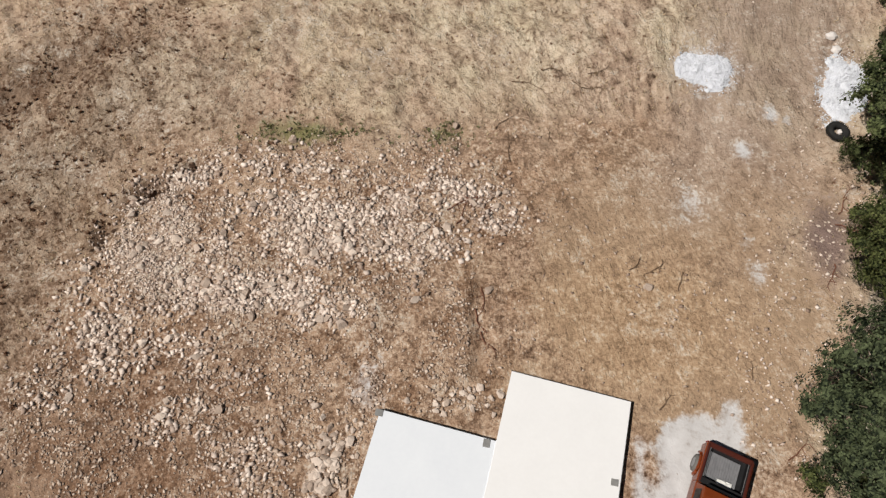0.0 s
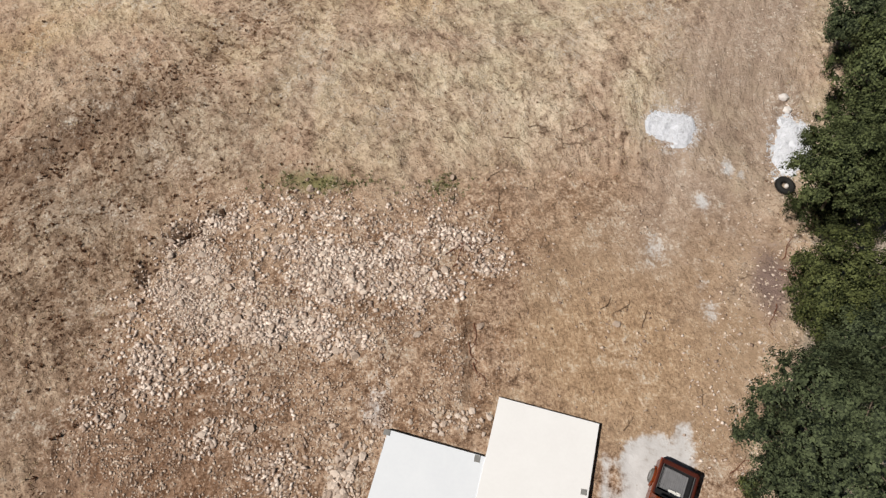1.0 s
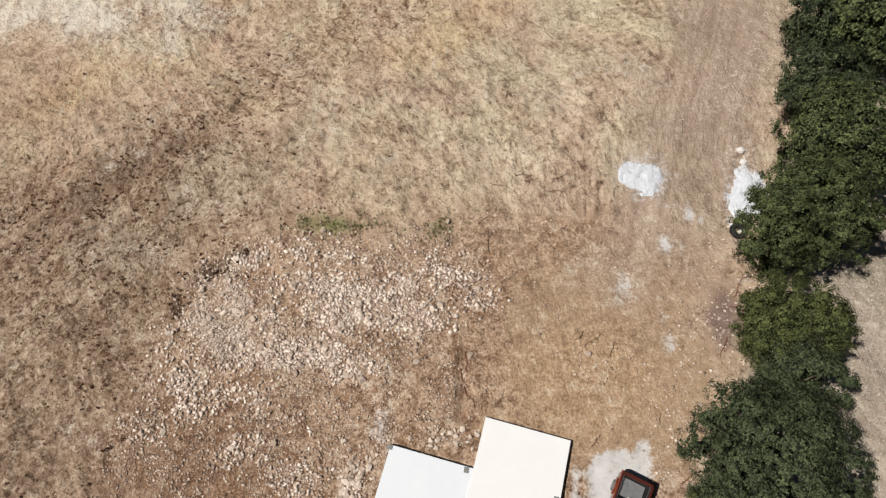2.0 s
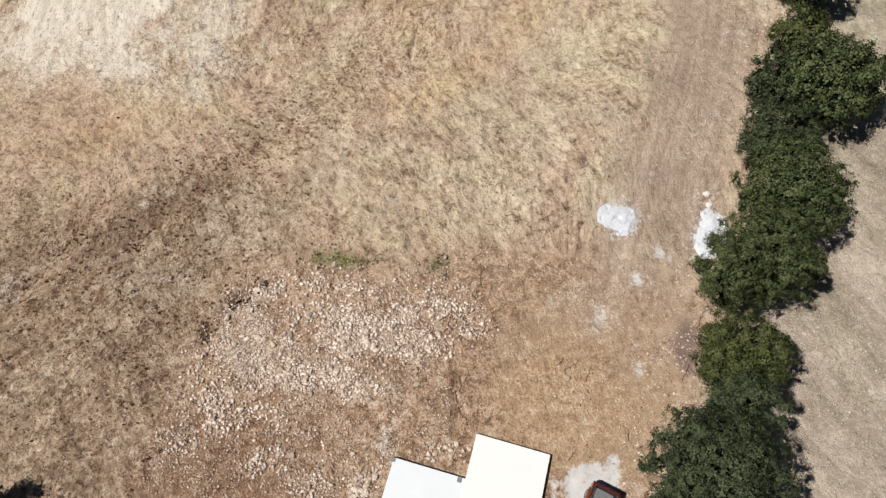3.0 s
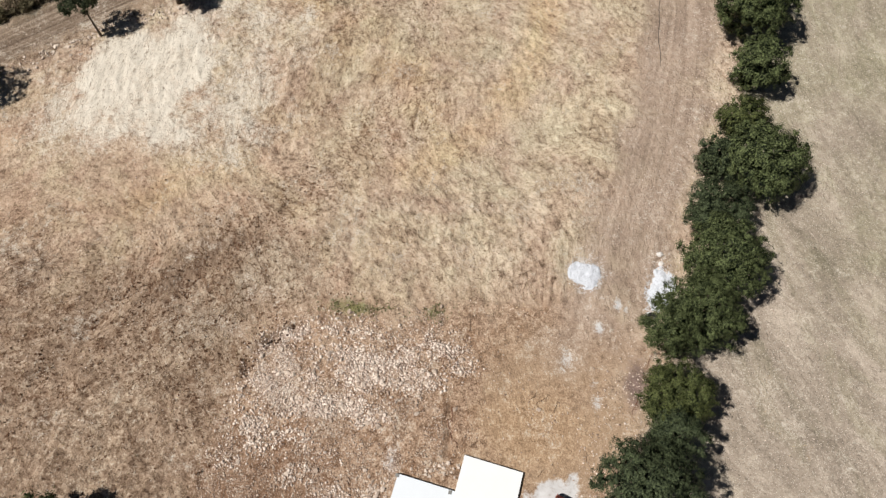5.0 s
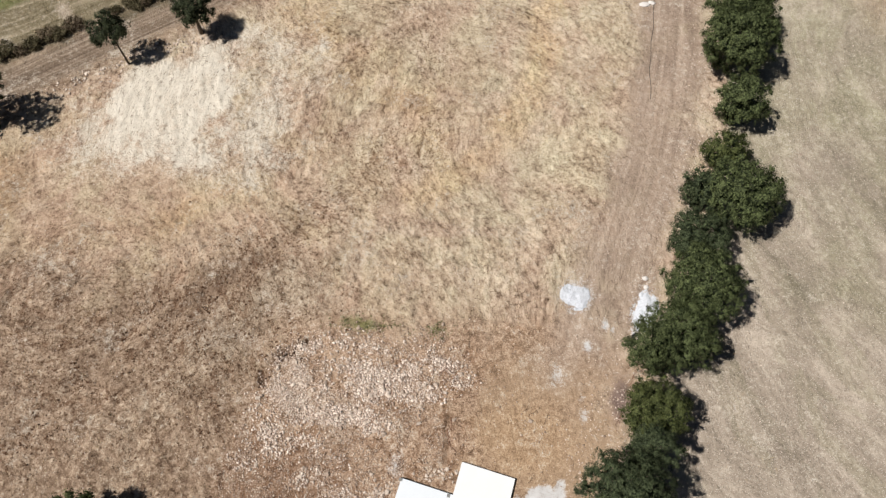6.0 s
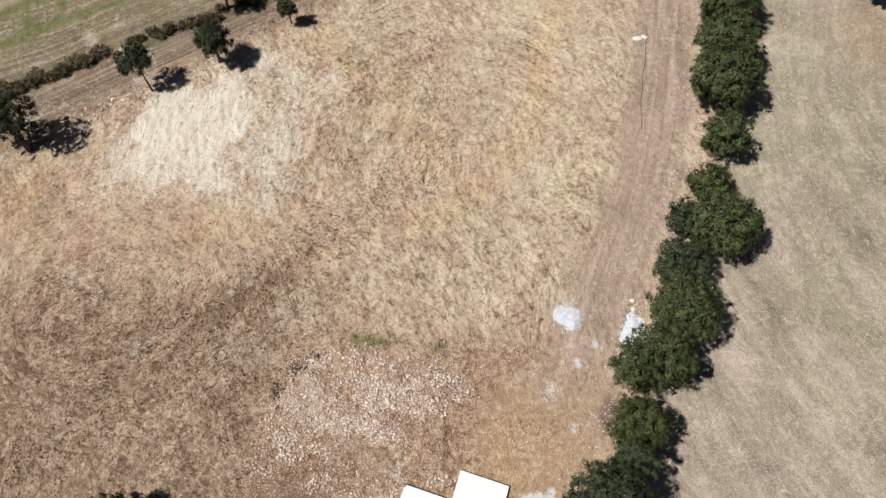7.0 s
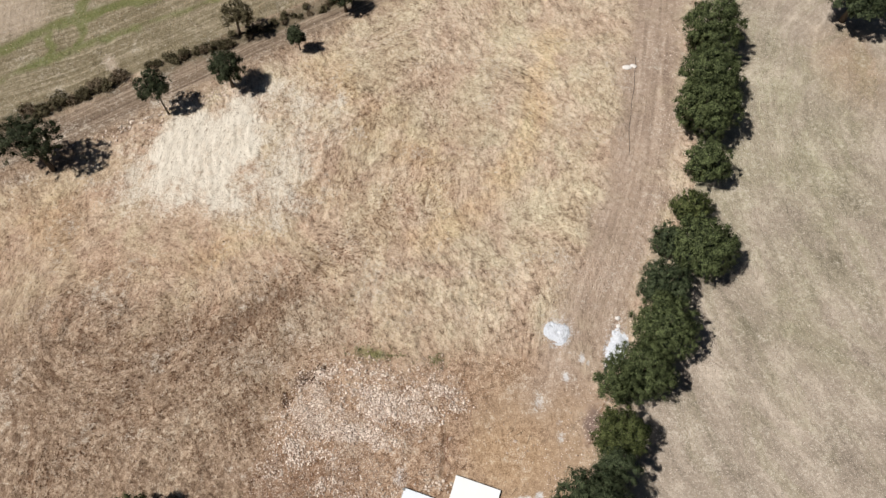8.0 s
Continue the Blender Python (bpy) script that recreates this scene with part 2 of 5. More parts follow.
def ground_material():
    m, nt, b, co = start("ground_soil_and_dry_grass", 0.95, 0, 0.12)

    def attr(name, slot="Fac"):
        n = nt.nodes.new("ShaderNodeAttribute")
        n.attribute_name = name
        return n.outputs[slot]

    def blend(*terms):
        total = None
        for v, k in terms:
            v = math_of(nt, "MULTIPLY", v, k)
            total = v if total is None else math_of(nt, "ADD", total, v)
        return total

    def scaled(vec, across, along):
        n = nt.nodes.new("ShaderNodeMapping")
        n.inputs["Scale"].default_value = (across, along, along)
        nt.links.new(vec, n.inputs["Vector"])
        return n.outputs[0]

    def lerp(f, a, c):
        n = nt.nodes.new("ShaderNodeMix")
        for slot, v in ((n.inputs[0], f), (n.inputs[2], a), (n.inputs[3], c)):
            nt.links.new(v, slot)
        return n.outputs[0]

    flow_main, flow_turn, flow_sweep, flow_east, flow_track, flow_lane = (attr(k, "Vector") for k in ("flow", "flow_turn", "flow_sweep", "flow_east", "flow_track", "flow_lane"))
    rule_turn, rule_sweep = attr("rule_turn"), attr("rule_sweep")

    def raked(across, along, detail, rough, warp):
        n = [noise_of(nt, scaled(v, across, along), 1.0, detail, rough, warp) for v in (flow_main, flow_turn, flow_sweep)]
        return lerp(rule_sweep, lerp(rule_turn, n[0], n[1]), n[2])

    fine, mid, coarse = noise_of(nt, co, 7.0, 3, 0.6), noise_of(nt, co, 1.7, 4, 0.6, 0.6), noise_of(nt, co, 0.16, 3, 0.5, 0.5)
    grit = noise_of(nt, co, 20.0, 3, 0.7)
    streak, swath = raked(2.1, 0.95, 4, 0.6, 1.1), raked(0.75, 0.36, 4, 0.62, 1.6)
    shift = nt.nodes.new("ShaderNodeTexNoise")
    shift.inputs["Scale"].default_value, shift.inputs["Detail"].default_value = 0.55, 3.0
    nt.links.new(co, shift.inputs["Vector"])

    def scales(vec, across, along):
        """Overlapping scoop marks of the grading blade."""
        add, v = nt.nodes.new("ShaderNodeVectorMath"), nt.nodes.new("ShaderNodeTexVoronoi")
        add.operation = "MULTIPLY_ADD"
        nt.links.new(shift.outputs["Color"], add.inputs[0])
        add.inputs[1].default_value = (2.4, 2.4, 0.0)
        nt.links.new(vec, add.inputs[2])
        nt.links.new(scaled(add.outputs[0], across, along), v.inputs["Vector"])
        v.inputs["Scale"].default_value = 1.0
        return v.outputs["Distance"]

    scoop = lerp(rule_sweep, lerp(rule_turn, scales(flow_main, 0.85, 0.36), scales(flow_turn, 0.75, 0.22)), scales(flow_sweep, 0.8, 0.30))
    spots = nt.nodes.new("ShaderNodeTexVoronoi")
    spots.inputs["Scale"].default_value = 2.3
    nt.links.new(co, spots.inputs["Vector"])
    sep2 = nt.nodes.new("ShaderNodeSeparateColor")
    nt.links.new(spots.outputs["Color"], sep2.inputs[0])
    spot = math_of(nt, "MULTIPLY", range_of(nt, math_of(nt, "ADD", sep2.outputs[0], math_of(nt, "MULTIPLY", swath, -0.9)), 0.20, 0.34), math_of(nt, "SUBTRACT", 1.0, range_of(nt, math_of(nt, "ADD", spots.outputs["Distance"], math_of(nt, "MULTIPLY", fine, 0.3)), 0.26, 0.46)))
    cells = nt.nodes.new("ShaderNodeTexVoronoi")
    cells.inputs["Scale"].default_value = 8.5
    nt.links.new(co, cells.inputs["Vector"])
    sep = nt.nodes.new("ShaderNodeSeparateColor")
    nt.links.new(cells.outputs["Color"], sep.inputs[0])
    pebble = math_of(nt, "MULTIPLY", range_of(nt, sep.outputs[0], 0.66, 0.72), math_of(nt, "SUBTRACT", 1.0, range_of(nt, cells.outputs["Distance"], 0.28, 0.42)))
    dark_cell = math_of(nt, "MULTIPLY", range_of(nt, sep.outputs[1], 0.72, 0.80), math_of(nt, "SUBTRACT", 1.0, range_of(nt, cells.outputs["Distance"], 0.25, 0.6)))

    def edge(name, amount=0.6, lo=0.3, hi=0.7):
        return range_of(nt, blend((attr(name), 1.0), (math_of(nt, "SUBTRACT", mid, 0.5), amount), (math_of(nt, "SUBTRACT", fine, 0.5), amount * 0.9)), lo, hi)

    # dry grass and raked straw over pinkish clay
    t = math_of(nt, "ADD", blend((streak, 0.36), (swath, 0.18), (fine, 0.16), (mid, 0.26), (scoop, -0.10)), 0.062)
    straw = ramp_of(nt, t, [(0.37, (0.150, 0.106, 0.076)), (0.43, (0.370, 0.287, 0.216)), (0.505, (0.575, 0.476, 0.368)), (0.60, (0.74, 0.645, 0.520))])
    straw = mix_of(nt, range_of(nt, coarse, 0.40, 0.60), straw, (0.92, 0.87, 0.86), "MULTIPLY")
    zone, zone_b = noise_of(nt, co, 0.085, 4, 0.6, 1.2), noise_of(nt, scaled(flow_main, 0.20, 0.11), 1.0, 4, 0.62, 1.0)
    straw = mix_of(nt, range_of(nt, zone, 0.42, 0.58), mix_of(nt, 1.0, straw, (0.985, 0.955, 0.945), "MULTIPLY"), mix_of(nt, 1.0, straw, (1.00, 1.02, 0.97), "MULTIPLY"))
    straw = mix_of(nt, math_of(nt, "MULTIPLY", range_of(nt, zone_b, 0.52, 0.62), 0.4), straw, (0.86, 0.88, 0.85), "MULTIPLY")
    straw = mix_of(nt, attr("russet"), straw, (0.935, 0.885, 0.86), "MULTIPLY")
    straw = mix_of(nt, math_of(nt, "MULTIPLY", edge("gold", 0.5, 0.15, 0.95), 0.85), straw, (1.06, 1.00, 0.86), "MULTIPLY")
    straw = mix_of(nt, math_of(nt, "MULTIPLY", edge("paleband", 0.4, 0.15, 0.95), 0.8), straw, (1.06, 1.08, 1.07), "MULTIPLY")
    brown = ramp_of(nt, t, [(0.37, (0.075, 0.046, 0.031)), (0.44, (0.205, 0.139, 0.097)), (0.515, (0.36, 0.264, 0.192)), (0.61, (0.56, 0.444, 0.340))])
    col = mix_of(nt, edge("brown", 1.5, 0.1, 1.0), straw, brown)
    grey = ramp_of(nt, t, [(0.37, (0.110, 0.083, 0.060)), (0.46, (0.325, 0.250, 0.184)), (0.58, (0.56, 0.460, 0.352))])
    col = mix_of(nt, edge("grey", 1.2, 0.15, 0.95), col, grey)
    # dark clods and dead tufts, gathered in belts; nicks put crevice shade into the colour
    belt = range_of(nt, blend((noise_of(nt, scaled(flow_main, 0.22, 0.16), 1.0, 4, 0.65, 1.4), 0.8), (attr("clods"), 0.40)), 0.40, 0.70)
    lumps = noise_of(nt, co, 4.2, 4, 0.62, 0.5)
    clump = range_of(nt, blend((raked(3.2, 1.9, 4, 0.62, 1.0), 0.6), (lumps, 0.4)), 0.535, 0.575)
    nick = range_of(nt, noise_of(nt, scaled(flow_main, 3.9, 2.9), 1.0, 2, 0.5, 0.8), 0.61, 0.65)
    swirl = math_of(nt, "MULTIPLY", range_of(nt, blend((raked(1.15, 0.27, 4, 0.62, 0.7), 0.7), (lumps, 0.3)), 0.50, 0.57), attr("clods"))
    col = mix_of(nt, math_of(nt, "MULTIPLY", swirl, 0.75), col, (0.52, 0.42, 0.36), "MULTIPLY")
    col = mix_of(nt, math_of(nt, "MULTIPLY", math_of(nt, "MULTIPLY", clump, belt), 0.80), col, (0.42, 0.33, 0.265), "MULTIPLY")
    col = mix_of(nt, math_of(nt, "MULTIPLY", nick, 0.5), col, (0.34, 0.26, 0.20), "MULTIPLY")
    col = mix_of(nt, math_of(nt, "MULTIPLY", math_of(nt, "MULTIPLY", spot, belt), 0.8), col, (0.085, 0.052, 0.034))

    # the mown field
    rows_e = noise_of(nt, scaled(flow_east, 0.42, 0.07), 1.0, 5, 0.66, 0.9)
    fine_e = noise_of(nt, scaled(flow_east, 2.2, 0.9), 1.0, 3, 0.6, 0.9)
    sweep = blend((rows_e, 0.30), (coarse, 0.22), (fine_e, 0.18), (mid, 0.18), (fine, 0.12))
    east = ramp_of(nt, sweep, [(0.37, (0.215, 0.178, 0.142)), (0.5, (0.380, 0.316, 0.258)), (0.62, (0.59, 0.505, 0.425))])
    east = mix_of(nt, math_of(nt, "MULTIPLY", range_of(nt, noise_of(nt, scaled(flow_east, 0.25, 0.09), 1.0, 4, 0.6, 1.0), 0.48, 0.62), 0.45), east, (0.80, 0.86, 0.74), "MULTIPLY")
    east = mix_of(nt, math_of(nt, "MULTIPLY", edge("eastgreen", 0.5, 0.15, 0.95), 0.65), east, (0.82, 0.88, 0.76), "MULTIPLY")
    east = mix_of(nt, math_of(nt, "MULTIPLY", edge("eastbrown", 0.6, 0.1, 0.95), 0.7), east, (0.95, 0.82, 0.68), "MULTIPLY")
    east = mix_of(nt, math_of(nt, "MULTIPLY", pebble, 0.7), east, (0.72, 0.65, 0.57))
    col = mix_of(nt, range_of(nt, attr("east"), 0.3, 0.7), col, east)
    # the field beyond the lane
    rows_n = noise_of(nt, scaled(flow_lane, 1.3, 0.05), 1.0, 4, 0.65, 0.4)
    far = ramp_of(nt, blend((rows_n, 0.44), (coarse, 0.2), (fine, 0.14), (mid, 0.22)), [(0.36, (0.120, 0.096, 0.056)), (0.5, (0.228, 0.190, 0.125)), (0.64, (0.42, 0.355, 0.262))])
    far = mix_of(nt, math_of(nt, "MULTIPLY", edge("nwpale", 0.5, 0.2, 0.9), 0.7), far, (0.46, 0.372, 0.30))
    col = mix_of(nt, range_of(nt, attr("northwest"), 0.3, 0.7), col, far)
    # the plot
    soil_t = blend((mid, 0.40), (grit, 0.25), (fine, 0.35))
    soil = ramp_of(nt, soil_t, [(0.38, (0.070, 0.040, 0.026)), (0.46, (0.235, 0.151, 0.101)), (0.54, (0.455, 0.322, 0.229)), (0.64, (0.65, 0.505, 0.388))])
    soil = mix_of(nt, math_of(nt, "MULTIPLY", range_of(nt, noise_of(nt, co, 0.55, 5, 0.65, 0.7), 0.46, 0.60), 0.6), soil, (0.70, 0.60, 0.52), "MULTIPLY")
    soil = mix_of(nt, math_of(nt, "MULTIPLY", pebble, attr("stony")), soil, (0.55, 0.435, 0.34))
    soil = mix_of(nt, math_of(nt, "MULTIPLY", math_of(nt, "MULTIPLY", dark_cell, attr("stony")), 0.5), soil, (0.10, 0.060, 0.040))
    soil = mix_of(nt, math_of(nt, "MULTIPLY", edge("dark_plot", 0.6, 0.1, 0.9), 0.9), soil, (0.68, 0.62, 0.59), "MULTIPLY")
    soil = mix_of(nt, math_of(nt, "MULTIPLY", edge("sandy", 0.5, 0.15, 0.9), 0.7), soil, (0.40, 0.287, 0.193))
    col = mix_of(nt, edge("soil", 0.7, 0.15, 0.85), col, soil)
    ochre = ramp_of(nt, soil_t, [(0.37, (0.16, 0.098, 0.057)), (0.50, (0.415, 0.280, 0.175)), (0.64, (0.62, 0.465, 0.315))])
    col = mix_of(nt, math_of(nt, "MULTIPLY", edge("ochre", 0.6, 0.1, 0.9), 0.85), col, ochre)
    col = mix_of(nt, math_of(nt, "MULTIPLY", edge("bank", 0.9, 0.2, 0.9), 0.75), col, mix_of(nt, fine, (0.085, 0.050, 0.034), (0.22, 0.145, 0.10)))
    col = mix_of(nt, math_of(nt, "MULTIPLY", edge("rut", 0.9, 0.2, 0.9), 0.8), col, mix_of(nt, fine, (0.075, 0.045, 0.028), (0.25, 0.165, 0.105)))
    # wheel tracks
    wheels = lerp(attr("on_lane"), noise_of(nt, scaled(flow_track, 1.1, 0.06), 1.0, 4, 0.62, 0.7), noise_of(nt, scaled(flow_lane, 1.4, 0.03), 1.0, 4, 0.6, 0.3))
    worn = blend((wheels, 0.36), (mid, 0.24), (fine, 0.20), (coarse, 0.20))
    track = ramp_of(nt, worn, [(0.36, (0.205, 0.146, 0.112)), (0.5, (0.375, 0.286, 0.226)), (0.62, (0.53, 0.423, 0.344))])
    col = mix_of(nt, edge("track", 0.5, 0.15, 0.95), col, track)
    lane = ramp_of(nt, blend((wheels, 0.62), (mid, 0.20), (fine, 0.18)), [(0.38, (0.120, 0.085, 0.062)), (0.5, (0.240, 0.180, 0.134)), (0.61, (0.43, 0.347, 0.272))])
    col = mix_of(nt, edge("lane", 0.6, 0.2, 0.9), col, lane)
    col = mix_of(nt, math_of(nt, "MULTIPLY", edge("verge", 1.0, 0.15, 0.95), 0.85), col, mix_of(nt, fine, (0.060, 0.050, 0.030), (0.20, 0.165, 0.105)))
    chip = ramp_of(nt, blend((fine, 0.5), (mid, 0.2), (grit, 0.3)), [(0.40, (0.12, 0.078, 0.056)), (0.49, (0.37, 0.275, 0.212)), (0.61, (0.66, 0.54, 0.446))])
    chip = mix_of(nt, pebble, chip, (0.70, 0.61, 0.525))
    col = mix_of(nt, edge("rubble", 0.9, 0.15, 0.85), col, chip)
    # pale scraped subsoil with dark drying cracks
    pale = ramp_of(nt, blend((streak, 0.42), (swath, 0.3), (fine, 0.28)), [(0.34, (0.47, 0.415, 0.345)), (0.43, (0.61, 0.555, 0.475)), (0.54, (0.70, 0.645, 0.562)), (0.64, (0.75, 0.698, 0.615))])
    vein = math_of(nt, "ABSOLUTE", math_of(nt, "SUBTRACT", noise_of(nt, scaled(flow_main, 0.8, 0.34), 1.0, 3, 0.55, 2.0), 0.5), 0.0)
    vein = math_of(nt, "MULTIPLY", math_of(nt, "SUBTRACT", 1.0, range_of(nt, vein, 0.004, 0.022)), range_of(nt, mid, 0.40, 0.55))
    pale = mix_of(nt, math_of(nt, "MULTIPLY", vein, 0.85), pale, (0.25, 0.195, 0.150))
    col = mix_of(nt, edge("pale", 1.5, 0.05, 1.0), col, pale)
    col = mix_of(nt, math_of(nt, "MULTIPLY", edge("green", 1.0, 0.2, 0.9), 0.75), col, mix_of(nt, grit, (0.065, 0.088, 0.022), (0.20, 0.215, 0.075)))
    col = mix_of(nt, edge("scorch", 0.7, 0.2, 0.95), col, mix_of(nt, grit, (0.12, 0.082, 0.072), (0.31, 0.225, 0.195)))
    col = mix_of(nt, math_of(nt, "MULTIPLY", edge("lime", 1.1, 0.2, 0.9), 0.92), col, mix_of(nt, mid, (0.44, 0.43, 0.425), (0.68, 0.685, 0.71)))
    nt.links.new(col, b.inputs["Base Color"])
    bare = math_of(nt, "SUBTRACT", 1.0, math_of(nt, "MULTIPLY", attr("lime"), 0.9, True))
    bare = math_of(nt, "MULTIPLY", bare, math_of(nt, "SUBTRACT", 1.0, math_of(nt, "MULTIPLY", edge("soil", 0.3, 0.2, 0.8), 0.45)))
    bare = math_of(nt, "MULTIPLY", bare, math_of(nt, "SUBTRACT", 1.0, math_of(nt, "MULTIPLY", edge("pale", 0.8, 0.2, 0.9), 0.5)))
    bump_of(nt, math_of(nt, "MULTIPLY", bare, blend((math_of(nt, "MULTIPLY", lumps, math_of(nt, "SUBTRACT", 1.0, math_of(nt, "MULTIPLY", attr("east"), 0.7))), 0.5), (nick, -0.10), (lerp(attr("east"), blend((streak, 1.0), (scoop, -0.45)), math_of(nt, "MULTIPLY", fine_e, 0.2)), 0.55), (fine, 0.30), (clump, 0.12), (grit, 0.12), (pebble, 0.12))), 1.0, 0.18, b)
    return m


GROUND = ground_material()
STONE = plain("pale_limestone", (0.36, 0.274, 0.218), (0.74, 0.632, 0.548), 4, 0.9, bump=0.03, pick="object")
PEBBLE = plain("limestone_chips", (0.37, 0.277, 0.224), (0.84, 0.730, 0.650), 5, 0.9, pick="island", spread=0.75)
CHIP = plain("tan_soil_chips", (0.26, 0.182, 0.138), (0.68, 0.560, 0.465), 5, 0.9, pick="island", spread=0.8)
WHITE_GRAVEL = plain("white_crushed_limestone", (0.58, 0.60, 0.65), (0.72, 0.745, 0.80), 6, 0.85, pick="island")
STRAW = plain("dry_grass_blades", (0.24, 0.165, 0.095), (0.66, 0.53, 0.35), 0.5, 0.8, pick="island", spread=0.6)
WEED = plain("dark_dry_weeds", (0.110, 0.054, 0.030), (0.29, 0.165, 0.100), 0.5, 0.85, pick="island")
DARK_SOIL = plain("dark_moist_soil", (0.028, 0.015, 0.009), (0.085, 0.048, 0.03), 5, 0.95, pick="object")
GREEN_WEED = plain("green_weeds", (0.075, 0.088, 0.034), (0.23, 0.23, 0.10), 0.6, 0.7, pick="island")
TWIG = plain("dry_brown_twigs", (0.09, 0.055, 0.035), (0.24, 0.16, 0.10), 3, 0.9, pick="island")
BARK = plain("grey_brown_bark", (0.075, 0.055, 0.04), (0.20, 0.16, 0.12), 5, 0.95, bump=0.03)


def leaf_material(name, dark, light):
    m, nt, b, co = start(name, 0.7, 0, 0.12)
    isl = nt.nodes.new("ShaderNodeNewGeometry").outputs["Random Per Island"]
    f = math_of(nt, "ADD", math_of(nt, "MULTIPLY", isl, 0.4), math_of(nt, "MULTIPLY", noise_of(nt, co, 1.4, 3), 0.6))
    nt.links.new(ramp_of(nt, f, [(0.34, (dark[0] * 0.8, dark[1] * 0.8, dark[2] * 0.8)), (0.72, light)]), b.inputs["Base Color"])
    tr = nt.nodes.new("ShaderNodeBsdfTranslucent")
    tr.inputs[0].default_value = (light[0] * 1.1, light[1] * 1.2, light[2] * 0.7, 1)
    add = nt.nodes.new("ShaderNodeMixShader")
    add.inputs[0].default_value = 0.04
    nt.links.new(b.outputs[0], add.inputs[1])
    nt.links.new(tr.outputs[0], add.inputs[2])
    nt.links.new(add.outputs[0], nt.nodes["Material Output"].inputs[0])
    return m


LEAF = leaf_material("oak_leaves", (0.010, 0.016, 0.007), (0.150, 0.180, 0.076))
LEAF_LIGHT = leaf_material("yellow_green_oak_leaves", (0.016, 0.023, 0.009), (0.140, 0.160, 0.058))
LEAF_BLUE = leaf_material("dark_grey_green_oak_leaves", (0.010, 0.016, 0.009), (0.108, 0.134, 0.068))
LEAF_DARK = leaf_material("dull_olive_leaves", (0.015, 0.021, 0.010), (0.072, 0.084, 0.045))
LEAF_DEAD = leaf_material("dead_grey_brown_scrub", (0.08, 0.058, 0.038), (0.27, 0.205, 0.140))
LEAF_DRY = leaf_material("brown_green_scrub_leaves", (0.050, 0.042, 0.023), (0.165, 0.140, 0.080))


# ---- building helpers ----
def mesh_object(name, verts, faces, material, parent=None, label="", smooth=False):
    me = bpy.data.meshes.new(name)
    me.from_pydata(verts, [], faces)
    me.materials.append(material)
    if smooth:
        me.shade_smooth()
    ob = new(name, me)
    if parent:
        ob.parent = parent
    return tagged(ob, label)


def part(name, bm, material, parent, label="", smooth=False):
    me = bpy.data.meshes.new(name)
    bmesh.ops.recalc_face_normals(bm, faces=bm.faces)
    bm.to_mesh(me)
    bm.free()
    me.materials.append(material)
    if smooth:
        me.shade_smooth()
    ob = new(name, me)
    if parent:
        ob.parent = parent
    return tagged(ob, label)


def thing(name, m, label, category, group="", kind=""):
    ob = new(name)
    ob.empty_display_size = 0.2
    ob.matrix_basis = m
    return tagged(ob, label, category, group, kind)


def box(bm, size, m=None, bevel=0.0, segments=2):
    got = bmesh.ops.create_cube(bm, size=1.0)
    bmesh.ops.transform(bm, matrix=(m or Matrix()) @ Matrix.Diagonal((*size, 1)), verts=got["verts"])
    if bevel:
        edges = list({e for v in got["verts"] for e in v.link_edges})
        bmesh.ops.bevel(bm, geom=edges, offset=bevel, segments=segments, profile=0.6, affect="EDGES")
    return bm


def tube(bm, pts, radii, sides=8):
    rings = []
    for k, (p, r) in enumerate(zip(pts, radii)):
        p = Vector(p)
        d = (Vector(pts[min(k + 1, len(pts) - 1)]) - Vector(pts[max(k - 1, 0)])).normalized()
        u = d.orthogonal().normalized()
        v = d.cross(u)
        rings.append([bm.verts.new(p + r * (math.cos(a) * u + math.sin(a) * v)) for a in (2 * math.pi * s / sides for s in range(sides))])
    for a, b in zip(rings, rings[1:]):
        for s in range(sides):
            bm.faces.new((a[s], a[(s + 1) % sides], b[(s + 1) % sides], b[s]))
    bm.faces.new(rings[0][::-1])
    bm.faces.new(rings[-1])
    return bm

# ---- the ground: one sheet, finer where the drone is low ----
def spaced(fine, lo, hi, mid, lo2, hi2, far):
    inner = np.arange(lo, hi, fine)
    left, right = np.arange(lo2, lo, mid), np.arange(hi, hi2, mid)
    grow = np.cumsum(1.5 * 1.28 ** np.arange(24))
    grow = grow[grow < far]
    return np.concatenate([(lo2 - grow)[::-1], left, inner, right, hi2 + grow])


